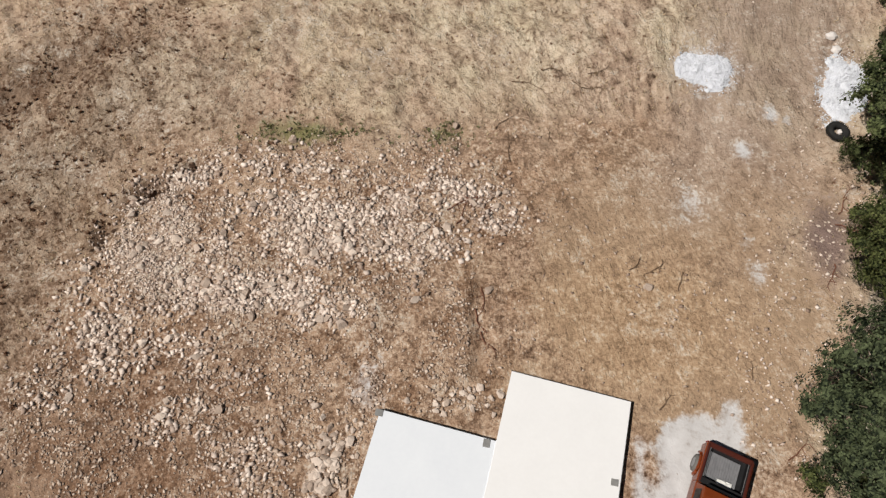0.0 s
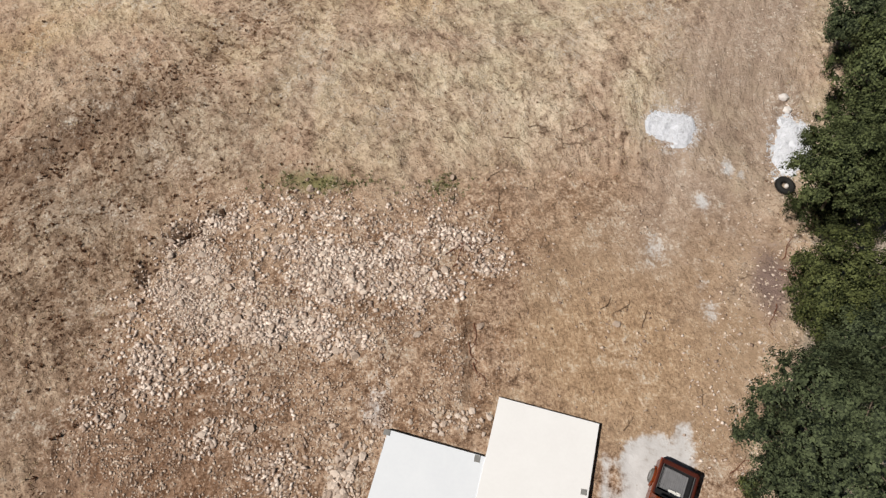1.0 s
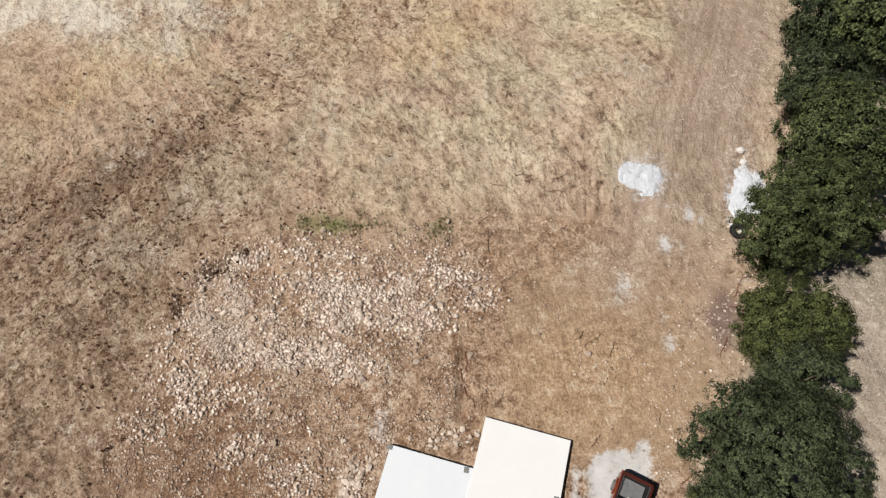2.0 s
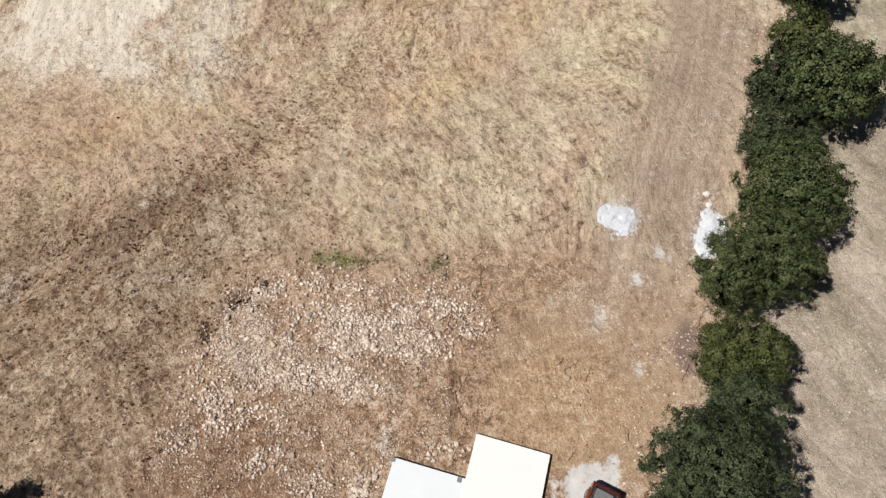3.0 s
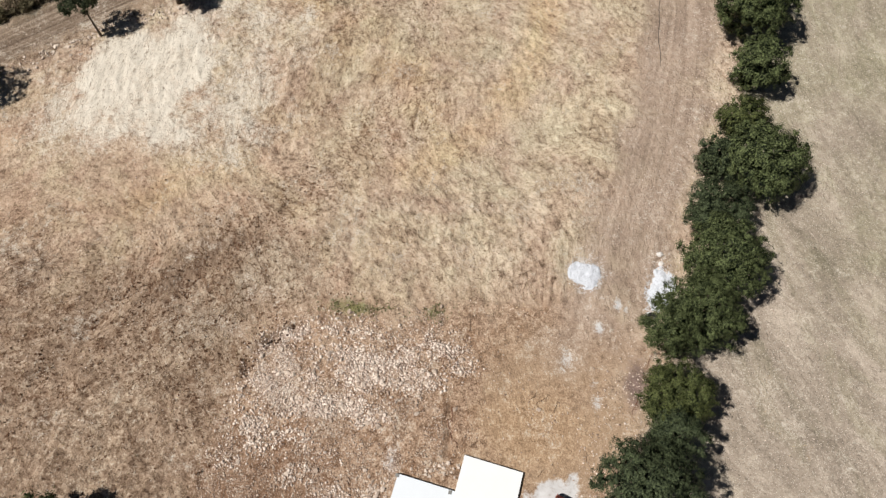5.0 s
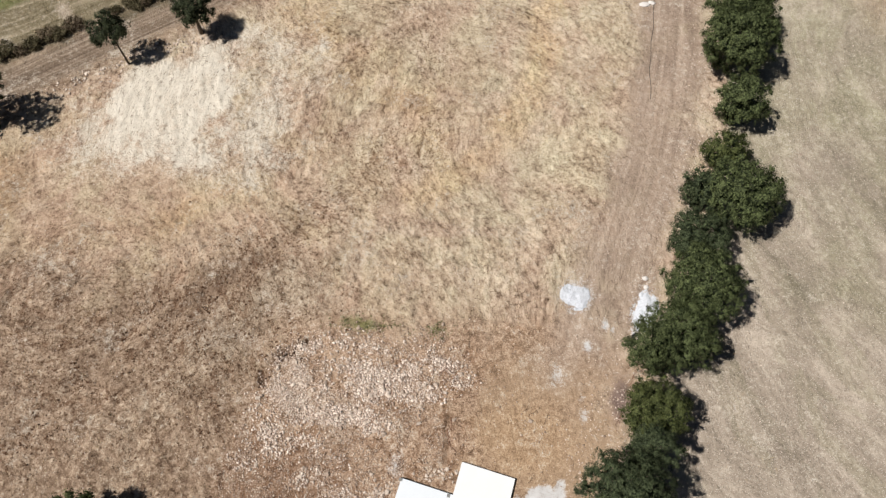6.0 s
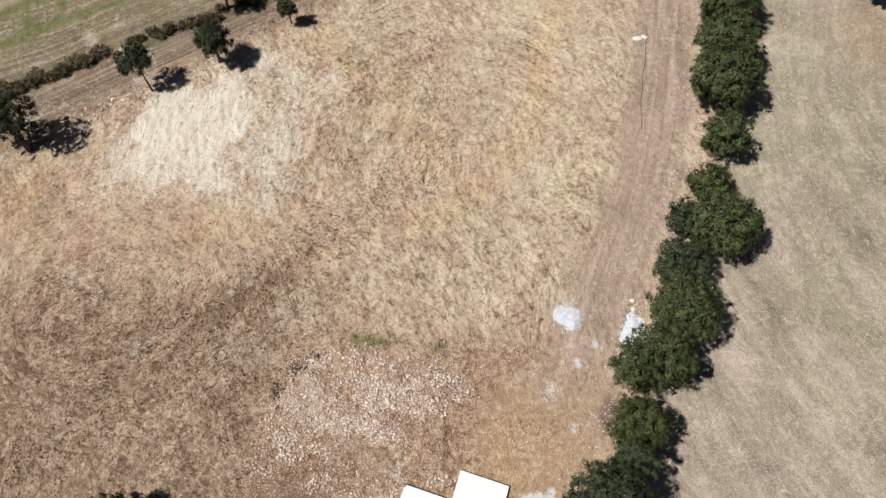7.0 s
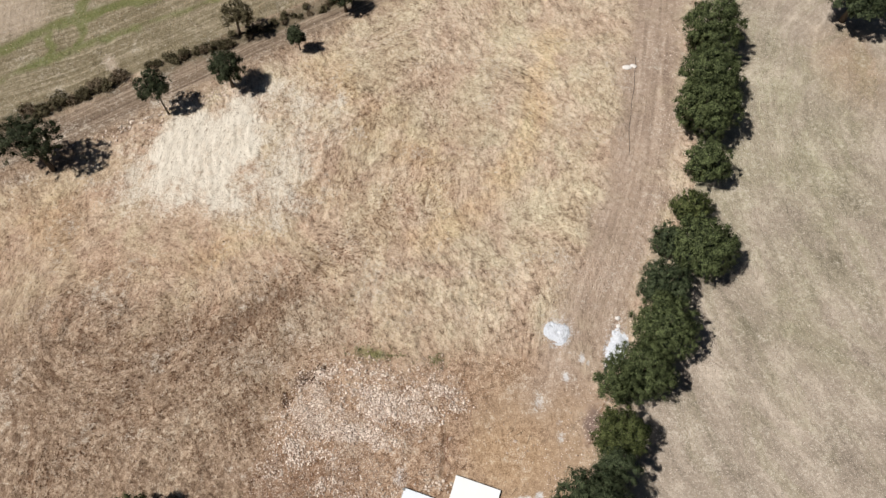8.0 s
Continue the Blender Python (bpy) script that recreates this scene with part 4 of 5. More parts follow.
# ---- gravel heaps ----
def gravel_heap(label, cx, cy, rx, ry, turn, high, seed, notch=0.0):
    rng = np.random.default_rng(seed)
    heap = thing("gravel_heap", pose(cx, cy, gz(cx, cy), 0, 0, turn), label, "gravel heap", "white gravel heaps")
    c, s = math.cos(radians(turn)), math.sin(radians(turn))
    g0 = gz(cx, cy)

    def lift(u, v):
        r = np.hypot(u / rx, v / ry) * (1 + 1.3 * (fbm(u * 1.3 + seed, v * 1.1, seed) - 0.5))
        return high * np.clip(1 - r * r, -0.3, 1) * (0.75 + 0.5 * fbm(u * 2, v * 2, seed + 1)) - high * 0.7 * np.exp(-((u + 0.1) ** 2 + v * v) / 0.06) - notch * high * np.exp(-((u + 0.15) / 0.42) ** 2 - ((v + 1.0) / 0.5) ** 2)

    def place(u, v):
        x, y = cx + u * c - v * s, cy + u * s + v * c
        return ground_z(x, y) - g0 + lift(u, v)

    rings, spokes = 9, 40
    verts, faces = [(0, 0, float(place(0.0, 0.0)))], []
    for i in range(1, rings + 1):
        for j in range(spokes):
            a, q = 2 * math.pi * j / spokes, 1.12 * i / rings
            u, v = rx * q * math.cos(a), ry * q * math.sin(a)
            verts.append((u, v, float(place(u, v))))
    for j in range(spokes):
        faces.append((0, 1 + j, 1 + (j + 1) % spokes))
        for i in range(rings - 1):
            a, b = 1 + i * spokes, 1 + (i + 1) * spokes
            faces.append((a + j, b + j, b + (j + 1) % spokes, a + (j + 1) % spokes))
    mesh_object("mound", verts, faces, WHITE_GRAVEL, heap)
    n = 3000
    q, a = np.sqrt(rng.uniform(0, 1, n)) * (1 + 0.45 * rng.uniform(0, 1, n) ** 4), rng.uniform(0, 2 * np.pi, n)
    u, v = rx * q * np.cos(a), ry * q * np.sin(a)
    ok = (lift(u, v) > -0.02) | (rng.uniform(0, 1, n) < 0.2)
    u, v = u[ok], v[ok]
    n = len(u)
    size = rng.uniform(0.015, 0.05, n)
    base = np.array([(1, 0, 0), (0, 1, 0), (-1, 0, 0), (0, -1, 0), (0, 0, 1), (0, 0, -1)], float)
    fs = np.array([(0, 1, 4), (1, 2, 4), (2, 3, 4), (3, 0, 4), (1, 0, 5), (2, 1, 5), (3, 2, 5), (0, 3, 5)])
    p = base[None] * (1 + rng.uniform(-0.4, 0.4, (n, 6, 1))) * size[:, None, None]
    p = p + np.stack([u, v, np.maximum(place(u, v), ground_z(cx + u * c - v * s, cy + u * s + v * c) - g0) + size * 0.3], 1)[:, None]
    tagged(fast_mesh("loose_gravel", p.reshape(-1, 3), (fs[None] + (np.arange(n) * 6)[:, None, None]).reshape(-1, 3), WHITE_GRAVEL, heap), kind="stuff")


gravel_heap("round heap of white crushed limestone with a hollow top", 13.5, 21.9, 1.45, 1.28, -20, 0.24, 3, 0.3)
gravel_heap("long strip of white crushed limestone beside the hedgerow", 19.75, 20.35, 1.1, 2.3, -22, 0.3, 8)


# ---- trees ----
def leaf_cloud(name, lobes, count, size, material, rng, parent, flat=0.75, inner=0, heart=None):
    """Leaves on the shells of many lobes: small bent quads, facing mostly outwards."""
    lob = np.array(lobes)
    w = lob[:, 3] ** 2
    k = rng.choice(len(lob), count, p=w / w.sum())
    d = rng.normal(0, 1, (count, 3))
    d[:, 2] = np.abs(d[:, 2]) * np.where(rng.uniform(0, 1, count) < 0.85, 1, -1)
    d /= np.linalg.norm(d, axis=1)[:, None]
    spray = np.repeat(np.arange(count // 12 + 1), 12)[:count]
    k, d = k[spray], d[spray]
    p = lob[k, :3] + d * lob[k, 3][:, None] * rng.uniform(0.80, 1.08, count // 12 + 1)[spray][:, None] * np.array([1, 1, flat])
    buried = np.zeros(count, bool)
    for q, c in enumerate(lob):
        buried |= (k != q) & ((((p - c[:3]) / np.array([1, 1, flat])) ** 2).sum(1) < (0.88 * c[3]) ** 2)
    swap = rng.choice(np.flatnonzero(~buried), int(buried.sum()))
    p[buried], d[buried], k[buried] = p[swap], d[swap], k[swap]
    p = p + rng.normal(0, 0.9 * size, (count, 3))
    nrm = d + rng.normal(0, 0.26, (count, 3))
    if heart is not None:
        out = p - np.array(heart)
        nrm = nrm + 0.9 * out / np.linalg.norm(out, axis=1)[:, None]
    nrm /= np.linalg.norm(nrm, axis=1)[:, None]
    t = np.cross(nrm, rng.normal(0, 1, (count, 3)))
    t /= np.linalg.norm(t, axis=1)[:, None]
    b = np.cross(nrm, t)
    ln = (size * rng.uniform(0.7, 1.35, count))[:, None]
    wd = ln * rng.uniform(0.45, 0.75, count)[:, None]
    if inner:
        q = rng.choice(count, inner)
        p[q] = lob[k[q], :3] + d[q] * (lob[k[q], 3] * rng.uniform(0.1, 0.6, inner))[:, None]
        ln[q], wd[q] = 2.2 * size, 1.8 * size
    quad = np.stack([p - t * ln * 0.6, p + b * wd * 0.55 + nrm * ln * 0.08, p + t * ln * 0.6, p - b * wd * 0.55 + nrm * ln * 0.08], 1)
    f = np.arange(count * 4).reshape(-1, 4)
    return fast_mesh(name, quad.reshape(-1, 3), f, material, parent)


def tree(name, x, y, high, radius, label, material, seed, lean=(0.0, 0.0), group="", crown_low=0.22, density=1750, leaf=0.17, stretch=(1.0, 1.0), trunk_r=0.0, gaps=0.0):
    rng = np.random.default_rng(seed)
    root = thing(name, pose(x, y, gz(x, y) - 0.05), label, "tree", group)
    tr = trunk_r or 0.05 + 0.035 * high
    mid = high * (0.5 + crown_low * 0.5)
    half = high * (1 - crown_low) * 0.5
    bm = bmesh.new()
    top = Vector((lean[0], lean[1], high * 0.72))
    stem = [Vector((0, 0, -0.15)), Vector((lean[0] * 0.12, lean[1] * 0.12, high * 0.12)), Vector((lean[0] * 0.45, lean[1] * 0.45, high * 0.38)), top]
    tube(bm, stem, [tr * 1.35, tr, tr * 0.75, tr * 0.2], 9)
    lobes = [(lean[0], lean[1], mid - half * 0.15, min(radius, half) * 0.62)]
    n = min(100, max(14, int(5.2 * radius * radius)))
    for k in range(n):
        up = 1 - 1.45 * (k + 0.5) / n
        a, q = k * 2.39996 + rng.uniform(-0.35, 0.35), math.sqrt(max(0.0, 1 - up * up))
        rr = min(0.36 * radius, 0.34 + 0.66 * rng.uniform() ** 1.5) * (1.25 if radius > 3 else 0.95)
        reach = (radius - rr * 0.8) * q * rng.uniform(0.60, 1.12)
        c = Vector((lean[0] + reach * math.cos(a) * stretch[0], lean[1] + reach * math.sin(a) * stretch[1], mid + (half - rr * 0.6) * up * rng.uniform(0.62, 1.08)))
        if rng.uniform() < gaps:
            continue
        lobes.append((*c, rr))
        if k % 4 == 0 or radius < 2:
            s = stem[2].lerp(top, rng.uniform(0.0, 0.7))
            m = s.lerp(c, 0.55) + Vector((0, 0, 0.12 * high * rng.uniform(-0.3, 0.6)))
            tube(bm, [s, m, c], [tr * 0.42, tr * 0.25, tr * 0.06], 5)
    for k in range(int(n * 0.6)):
        a, e = rng.uniform(0, 2 * math.pi), rng.uniform(-0.3, 1.0)
        rr = rng.uniform(0.2, 0.4)
        q = math.cos(e) * rng.uniform(0.95, 1.06)
        lobes.append((lean[0] + (radius - rr * 0.5) * q * math.cos(a) * stretch[0], lean[1] + (radius - rr * 0.5) * q * math.sin(a) * stretch[1], mid + half * 0.95 * math.sin(e), rr))
    for k in range(15 if group else 0):
        a, rr, q = 0.7 * k, rng.uniform(0.5, 0.8), rng.uniform(0.25, 0.6) * radius
        lobes.append((q * math.cos(a), q * math.sin(a), rng.uniform(0.5, 2.2), rr))
    part("trunk", bm, BARK, root, "grey-brown bark", True)
    leaf_cloud("crown", lobes, int(density * radius * radius), leaf, material, rng, root, heart=(lean[0], lean[1], mid - 0.3 * half), inner=int(density * radius * radius * 0.10))
    return root


ROW = "oaks of the hedgerow"
OAKS = [
    (15.1, 3.4, 8.8, 3.8, LEAF_BLUE, "tall dark green oak of the hedgerow with a broad crown"),
    (17.9, 7.3, 7.0, 2.2, LEAF_BLUE, "narrow dark green oak leaning against a taller one"),
    (18.6, 10.6, 6.0, 2.9, LEAF_LIGHT, "low yellow-green oak between taller ones in the hedgerow"),
    (19.5, 15.2, 7.7, 2.2, LEAF, "green oak of the hedgerow overhanging the gravel strip"),
    (21.2, 16.8, 6.9, 3.5, LEAF, "broad green oak of the dense hedgerow"),
    (23.9, 21.6, 7.5, 3.6, LEAF, "broad dark green oak of the dense hedgerow"),
    (25.0, 26.8, 5.8, 3.0, LEAF_BLUE, "dark bluish-green oak in the middle of the hedgerow"),
    (29.2, 31.3, 7.1, 3.8, LEAF, "tall rounded oak standing out from the hedgerow"),
    (25.9, 32.4, 5.6, 2.1, LEAF_BLUE, "small dark oak on the track side of the hedgerow"),
    (29.3, 37.2, 4.7, 2.3, LEAF_LIGHT, "low lighter green oak bush of the hedgerow"),
    (31.9, 43.2, 6.1, 2.8, LEAF, "green oak beside a gap in the hedgerow"),
    (32.6, 50.6, 8.3, 4.2, LEAF, "broad dark green oak of the hedgerow"),
    (33.8, 56.2, 8.0, 4.0, LEAF, "dense dark green oak of the hedgerow"),
    (35.3, 64.2, 8.2, 4.0, LEAF, "dark green oak at the far end of the hedgerow"),
]
for k, (x, y, high, radius, leaf, label) in enumerate(OAKS):
    tree("oak_tree", x, y, high, radius, label, leaf, 100 + k, group=ROW, crown_low=0.36 if k == 3 else 0.1, lean=(-1.6, 0.0) if k == 3 else (0.0, 0.0), trunk_r=0.09, density=(4300, 2700, 1700)[(k > 4) + (k > 6)], leaf=(0.09, 0.12, 0.16)[(k > 4) + (k > 6)])
tree("oak_tree", 56.3, 70.7, 9.0, 4.8, "large dark oak standing alone in the mown field", LEAF_BLUE, 140)
tree("olive_tree", -50.8, 41.9, 7.6, 3.9, "wide leaning tree with a dark thin crown beside the lane", LEAF_DARK, 151, lean=(-1.2, 1.1), crown_low=0.35, density=760, stretch=(1.2, 0.85), gaps=0.35)
tree("olive_tree", -37.8, 51.2, 5.8, 2.3, "slender leaning tree with a dark crown beside the lane", LEAF_DARK, 152, lean=(-0.9, 1.4), crown_low=0.42, density=1000, trunk_r=0.13, gaps=0.15)
tree("olive_tree", -30.0, 56.3, 5.7, 2.4, "round dark green tree beside the pale soil", LEAF_DARK, 153, lean=(0.1, 0.2), crown_low=0.25, density=1400)
tree("young_tree", -21.6, 63.4, 4.7, 1.2, "narrow young tree with an egg-shaped crown", LEAF_DARK, 154, crown_low=0.13, density=2600, trunk_r=0.1)
tree("olive_tree", -31.0, 66.3, 5.2, 2.3, "thin straggly tree on the far side of the lane", LEAF_DRY, 155, lean=(0.5, 0.2), crown_low=0.3, density=750, gaps=0.25)
tree("young_tree", -15.9, 71.3, 5.4, 1.9, "dark young tree beside the lane", LEAF_DARK, 156, crown_low=0.25, density=1700)
tree("oak_tree", -28.2, 0.7, 5.6, 2.6, "dark green tree at the edge of the dry field", LEAF, 157)


def shrub(x, y, high, radius, label, material, seed, density=650):
    rng = np.random.default_rng(seed)
    root = thing("shrub", pose(x, y, gz(x, y)), label, "shrub", "scrub along the lane")
    bm = bmesh.new()
    lobes = []
    for k in range(9):
        a, q = k * 2.4 + rng.uniform(-0.3, 0.3), math.sqrt((k + 0.4) / 9)
        c = Vector((radius * 0.75 * q * math.cos(a), radius * 0.75 * q * math.sin(a), high * rng.uniform(0.4, 0.8) * (1 - 0.3 * q)))
        tube(bm, [(0.1 * math.cos(a), 0.1 * math.sin(a), -0.05), c * 0.5 + Vector((0, 0, 0.1)), c], [0.04, 0.03, 0.01], 5)
        lobes.append((*c, radius * rng.uniform(0.25, 0.42)))
    part("stems", bm, TWIG, root)
    leaf_cloud("foliage", lobes, int(density * radius * radius) + 200, 0.14, material, rng, root)


rng = np.random.default_rng(77)
for k in range(64):
    t = (k + rng.uniform(0, 0.8)) / 64
    if 0.285 < t < 0.35:
        continue
    x, y = -58 + 43 * t + rng.normal(0, 0.55), 50.0 + 24.8 * t + rng.normal(0, 0.5)
    big = 0.85 if t < 0.29 else 0.66 if t < 0.62 else 0.45
    shrub(x, y, big * rng.uniform(0.6, 1.5), big * rng.uniform(0.8, 1.6), "low brown-green scrub bush on the bank of the lane", (LEAF_DRY, LEAF_DEAD, LEAF_DRY, LEAF_DRY)[k % 4], 500 + k)


# ---- dry grass and weeds ----
def blades(name, xs, ys, high, width, count, material, rng, label, lean=0.9, category="grass"):
    """Tufts of thin bent blades fanning out of one point each."""
    n = len(xs)
    a = rng.uniform(0, 2 * np.pi, (n, count))
    drop = rng.uniform(0.35, 1.0, (n, count)) * lean
    h = high[:, None] * rng.uniform(0.6, 1.2, (n, count))
    root = np.stack([xs, ys, ground_z(xs, ys) - 0.01], 1)[:, None] + np.stack([rng.normal(0, 0.03, (n, count)), rng.normal(0, 0.03, (n, count)), np.zeros((n, count))], -1)
    out = np.stack([np.cos(a) * drop, np.sin(a) * drop, np.sqrt(np.clip(1.05 - drop ** 2, 0.08, 1))], -1) * h[..., None]
    side = np.stack([-np.sin(a), np.cos(a), np.zeros_like(a)], -1) * (width * rng.uniform(0.6, 1.3, (n, count)))[..., None]
    v = np.stack([root - side, root + side, root + out], 2).reshape(-1, 3)
    ob = fast_mesh(name, v, np.arange(len(v)).reshape(-1, 3), material)
    return tagged(ob, label, category, kind="stuff")


def open_field(x, y):
    """Where dry grass stands: not on the plot, the track, the lane or the pale soil, and short in the mown field."""
    w = 1 - step(-1.5, 1.5, in_poly(x, y, PLATFORM))
    dt, _ = to_line(x, y, TRACK)
    dl, _ = to_line(x, y, LANE)
    w = w * step(1.5, 4.5, dt) * step(1.0, 2.8, dl) * (1 - 0.9 * step(-1.5, 1.0, in_poly(x, y, QUARRY)))
    return w * np.where(in_poly(x, y, HEDGE_EAST) > -1, 0.06, 1.0)


def vegetation():
    rng = np.random.default_rng(19)
    xs, ys = spread(rng, 34000, -70, 30, 1, 78, lambda x, y: open_field(x, y) * (0.35 + 1.1 * step(0.35, 0.65, fbm(x * 0.5, y * 0.5, 33, 3))))
    blades("dry_grass", xs, ys, rng.uniform(0.08, 0.24, len(xs)), 0.018, 5, STRAW, rng, "short straw-coloured dry grass over the whole field")
    xs, ys = spread(rng, 17000, -60, 26, 2, 76, lambda x, y: open_field(x, y) * step(0.40, 0.66, fbm(x * 0.35, y * 0.35, 36, 3)) * np.where(x < -4, 1.0, 0.65) * (0.35 + 0.65 * step(32, 22, np.hypot(x, y - 5))))
    blades("dry_weeds", xs, ys, 0.05 + 0.11 * rng.uniform(0, 1, len(xs)) ** 2, 0.022, 14, WEED, rng, "dark brown dead weed tufts dotted over the dry grass")
    xs, ys = spread(rng, 12000, -38, 4, 2, 34, lambda x, y: open_field(x, y) * step(0.40, 0.75, fbm(x * 0.8, y * 0.8, 38, 3)) * np.clip(0.7 * mound(x, y, -19, 17, 9, 9) + 1.1 * np.exp(-(to_line(x, y, BROWN_ARC)[0] / 1.6) ** 2) * step(-8, -16, x), 0, 1))
    blades("dead_weeds", xs, ys, 0.07 + 0.15 * rng.uniform(0, 1, len(xs)) ** 2, 0.040, 18, WEED, rng, "dark brown dead weed clumps beside the rubble", category="weeds")
    xs, ys = spread(rng, 2800, -11, 3, 16.5, 20.5, lambda x, y: np.clip(mound(x, y, -7.0, 18.8, 2.4, 0.75, -6) + mound(x, y, 0.2, 18.3, 1.1, 0.6), 0, 1) * step(0.3, 0.6, fbm(x * 1.4, y * 1.4, 12)))
    blades("green_weeds", xs, ys, rng.uniform(0.08, 0.22, len(xs)), 0.03, 6, GREEN_WEED, rng, "patches of low green weeds at the edge of the rubble", category="weeds")


vegetation()


def weed_bush(x, y, high, radius, label, material, seed):
    rng = np.random.default_rng(seed)
    root = thing("weed_bush", pose(x, y, gz(x, y)), label, "weed")
    lobes = [(rng.normal(0, radius * 0.4), rng.normal(0, radius * 0.4), high * rng.uniform(0.3, 0.7), radius * rng.uniform(0.3, 0.5)) for _ in range(6)]
    bm = bmesh.new()
    for c in lobes:
        tube(bm, [(0, 0, -0.03), (c[0] * 0.5, c[1] * 0.5, c[2] * 0.6), c[:3]], [0.02, 0.015, 0.006], 5)
    part("stems", bm, TWIG, root)
    leaf_cloud("foliage", lobes, 700, 0.10, material, rng, root)


weed_bush(13.3, 2.2, 0.45, 0.55, "yellow-green weed bush at the foot of the hedgerow", LEAF_LIGHT, 5)
weed_bush(15.0, 1.7, 0.7, 0.8, "yellow-green weed bush under the hedgerow", LEAF_LIGHT, 6)
weed_bush(18.6, 13.3, 0.8, 0.8, "sparse green undergrowth in a gap of the hedgerow", LEAF_LIGHT, 7)
weed_bush(26.0, 34.3, 0.6, 0.6, "dry brown undergrowth beside the hedgerow", LEAF_DRY, 9)


def branch(x, y, length, turn, label, seed, material=TWIG, thick=0.022):
    """A dry branch lying on the ground: a wandering stem with side twigs."""
    rng = np.random.default_rng(seed)
    root = thing("dry_branch", pose(x, y, gz(x, y)), label, "branch", "dry branches on the ground")
    g0 = gz(x, y)

    def run(px, py, a, n, step_len, r):
        pts = []
        for k in range(n):
            pts.append((px, py, gz(x + px, y + py) - g0 + r + 0.02 + 0.03 * rng.uniform()))
            a += rng.normal(0, 0.32)
            px, py = px + step_len * math.cos(a), py + step_len * math.sin(a)
        return pts

    main = run(0, 0, radians(turn), 8, length / 7, thick)
    bm = tube(bmesh.new(), main, [thick * (1 - 0.1 * k) for k in range(8)], 6)
    part("stem", bm, material, root)
    for k in range(2, 7):
        side = run(main[k][0], main[k][1], radians(turn) + (0.8 if k % 2 else -0.8) + rng.normal(0, 0.2), 5, length * 0.07, thick * 0.5)
        part("twig", tube(bmesh.new(), side, [thick * 0.5 * (1 - 0.15 * q) for q in range(5)], 5), material, root)


RUST_TWIG = plain("reddish_dead_wood", (0.10, 0.038, 0.022), (0.22, 0.095, 0.06), 3, 0.9)
for k, (x, y, length, turn) in enumerate(((3.6, 21.6, 2.2, 10), (5.2, 22.2, 1.6, 60), (6.6, 21.4, 2.0, -30), (7.5, 21.9, 1.5, 15), (3.2, 16.6, 1.8, 100), (2.6, 18.6, 1.3, 70), (9.4, 11.3, 1.4, -80), (9.8, 9.8, 1.0, 60), (7.9, 10.8, 0.9, 20), (5.5, 17.6, 1.1, 130), (19.0, 38.0, 1.4, 5), (12.0, 6.0, 0.9, 60), (8.2, 4.9, 0.9, 55))):
    branch(x, y, length, turn, "dry brown branch lying on the bare soil", 300 + k)
for k, (x, y, length, turn) in enumerate(((0.2, 13.9, 2.0, 0), (1.0, 14.6, 1.5, -20), (0.6, 13.2, 1.4, 15), (17.6, 13.4, 1.6, 20), (17.2, 12.8, 1.8, -10), (17.8, 12.2, 1.4, 50), (16.6, 10.9, 1.3, -60), (1.6, 10.2, 1.4, -95), (1.3, 9.2, 1.3, -80), (1.5, 8.2, 1.2, -100), (12.6, 3.0, 1.3, 10))):
    branch(x, y, length, turn, "reddish-brown dead branch lying among the stones", 340 + k, RUST_TWIG, 0.028)

# ---- the white platforms ----
WHITE = plain("white_painted_deck", (0.76, 0.765, 0.775), (0.83, 0.838, 0.85), 0.9, 0.65)
COOL_WHITE = plain("cool_white_painted_deck", (0.69, 0.73, 0.79), (0.76, 0.80, 0.85), 0.9, 0.55)
GREY_BLOCK = plain("grey_concrete_block", (0.16, 0.16, 0.16), (0.30, 0.30, 0.29), 6, 0.9, bump=0.01)
RENDER_GREY = plain("grey_rendered_plinth", (0.30, 0.28, 0.26), (0.42, 0.40, 0.37), 4, 0.9, bump=0.01)
EDGE_SHADE = plain("black_edge_shade", (0.010, 0.010, 0.010), (0.025, 0.025, 0.025), 8, 0.7)


def platform(label, x, y, wide, deep, top, turn, deck, notches, open_end):
    """Its far left corner at (x, y), top surface at the height top; runs wide along its own x and deep towards its -y."""
    low = min(gz(x, y), gz(x + wide, y - 1.2), gz(x + 2, y - deep)) - 0.15
    root = thing("platform", pose(x, y, low, 0, 0, turn), label, "platform", "white platforms")
    h = top - low
    bm = bmesh.new()
    box(bm, (wide, deep, 0.09), pose(wide / 2, -deep / 2, h - 0.045), 0.012)
    part("deck", bm, deck, root, "smooth white painted deck")
    bm = bmesh.new()
    box(bm, (wide - 0.16, deep - 0.16, h - 0.09), pose(wide / 2, -deep / 2, (h - 0.09) / 2), 0.01)
    part("plinth", bm, RENDER_GREY, root, "grey rendered plinth")
    # black strips along the far and right edges stand in for the shade line
    for size, at in (((wide + 0.03, 0.03, 0.07), (wide / 2, 0.015, h - 0.05)), ((0.03, deep, 0.07), (wide + 0.015, -deep / 2, h - 0.05)))[:2 if open_end else 1]:
        part("edge_shade_strip", box(bmesh.new(), size, pose(*at), 0.006), EDGE_SHADE, root, "black strip standing in for the shade line at the edge")
    for nx, ny, sx, sy in notches:
        part("corner_block", box(bmesh.new(), (sx, sy, 0.10), pose(nx, ny, h - 0.02, 0, 0, 4), 0.015), GREY_BLOCK, root, "grey concrete block")


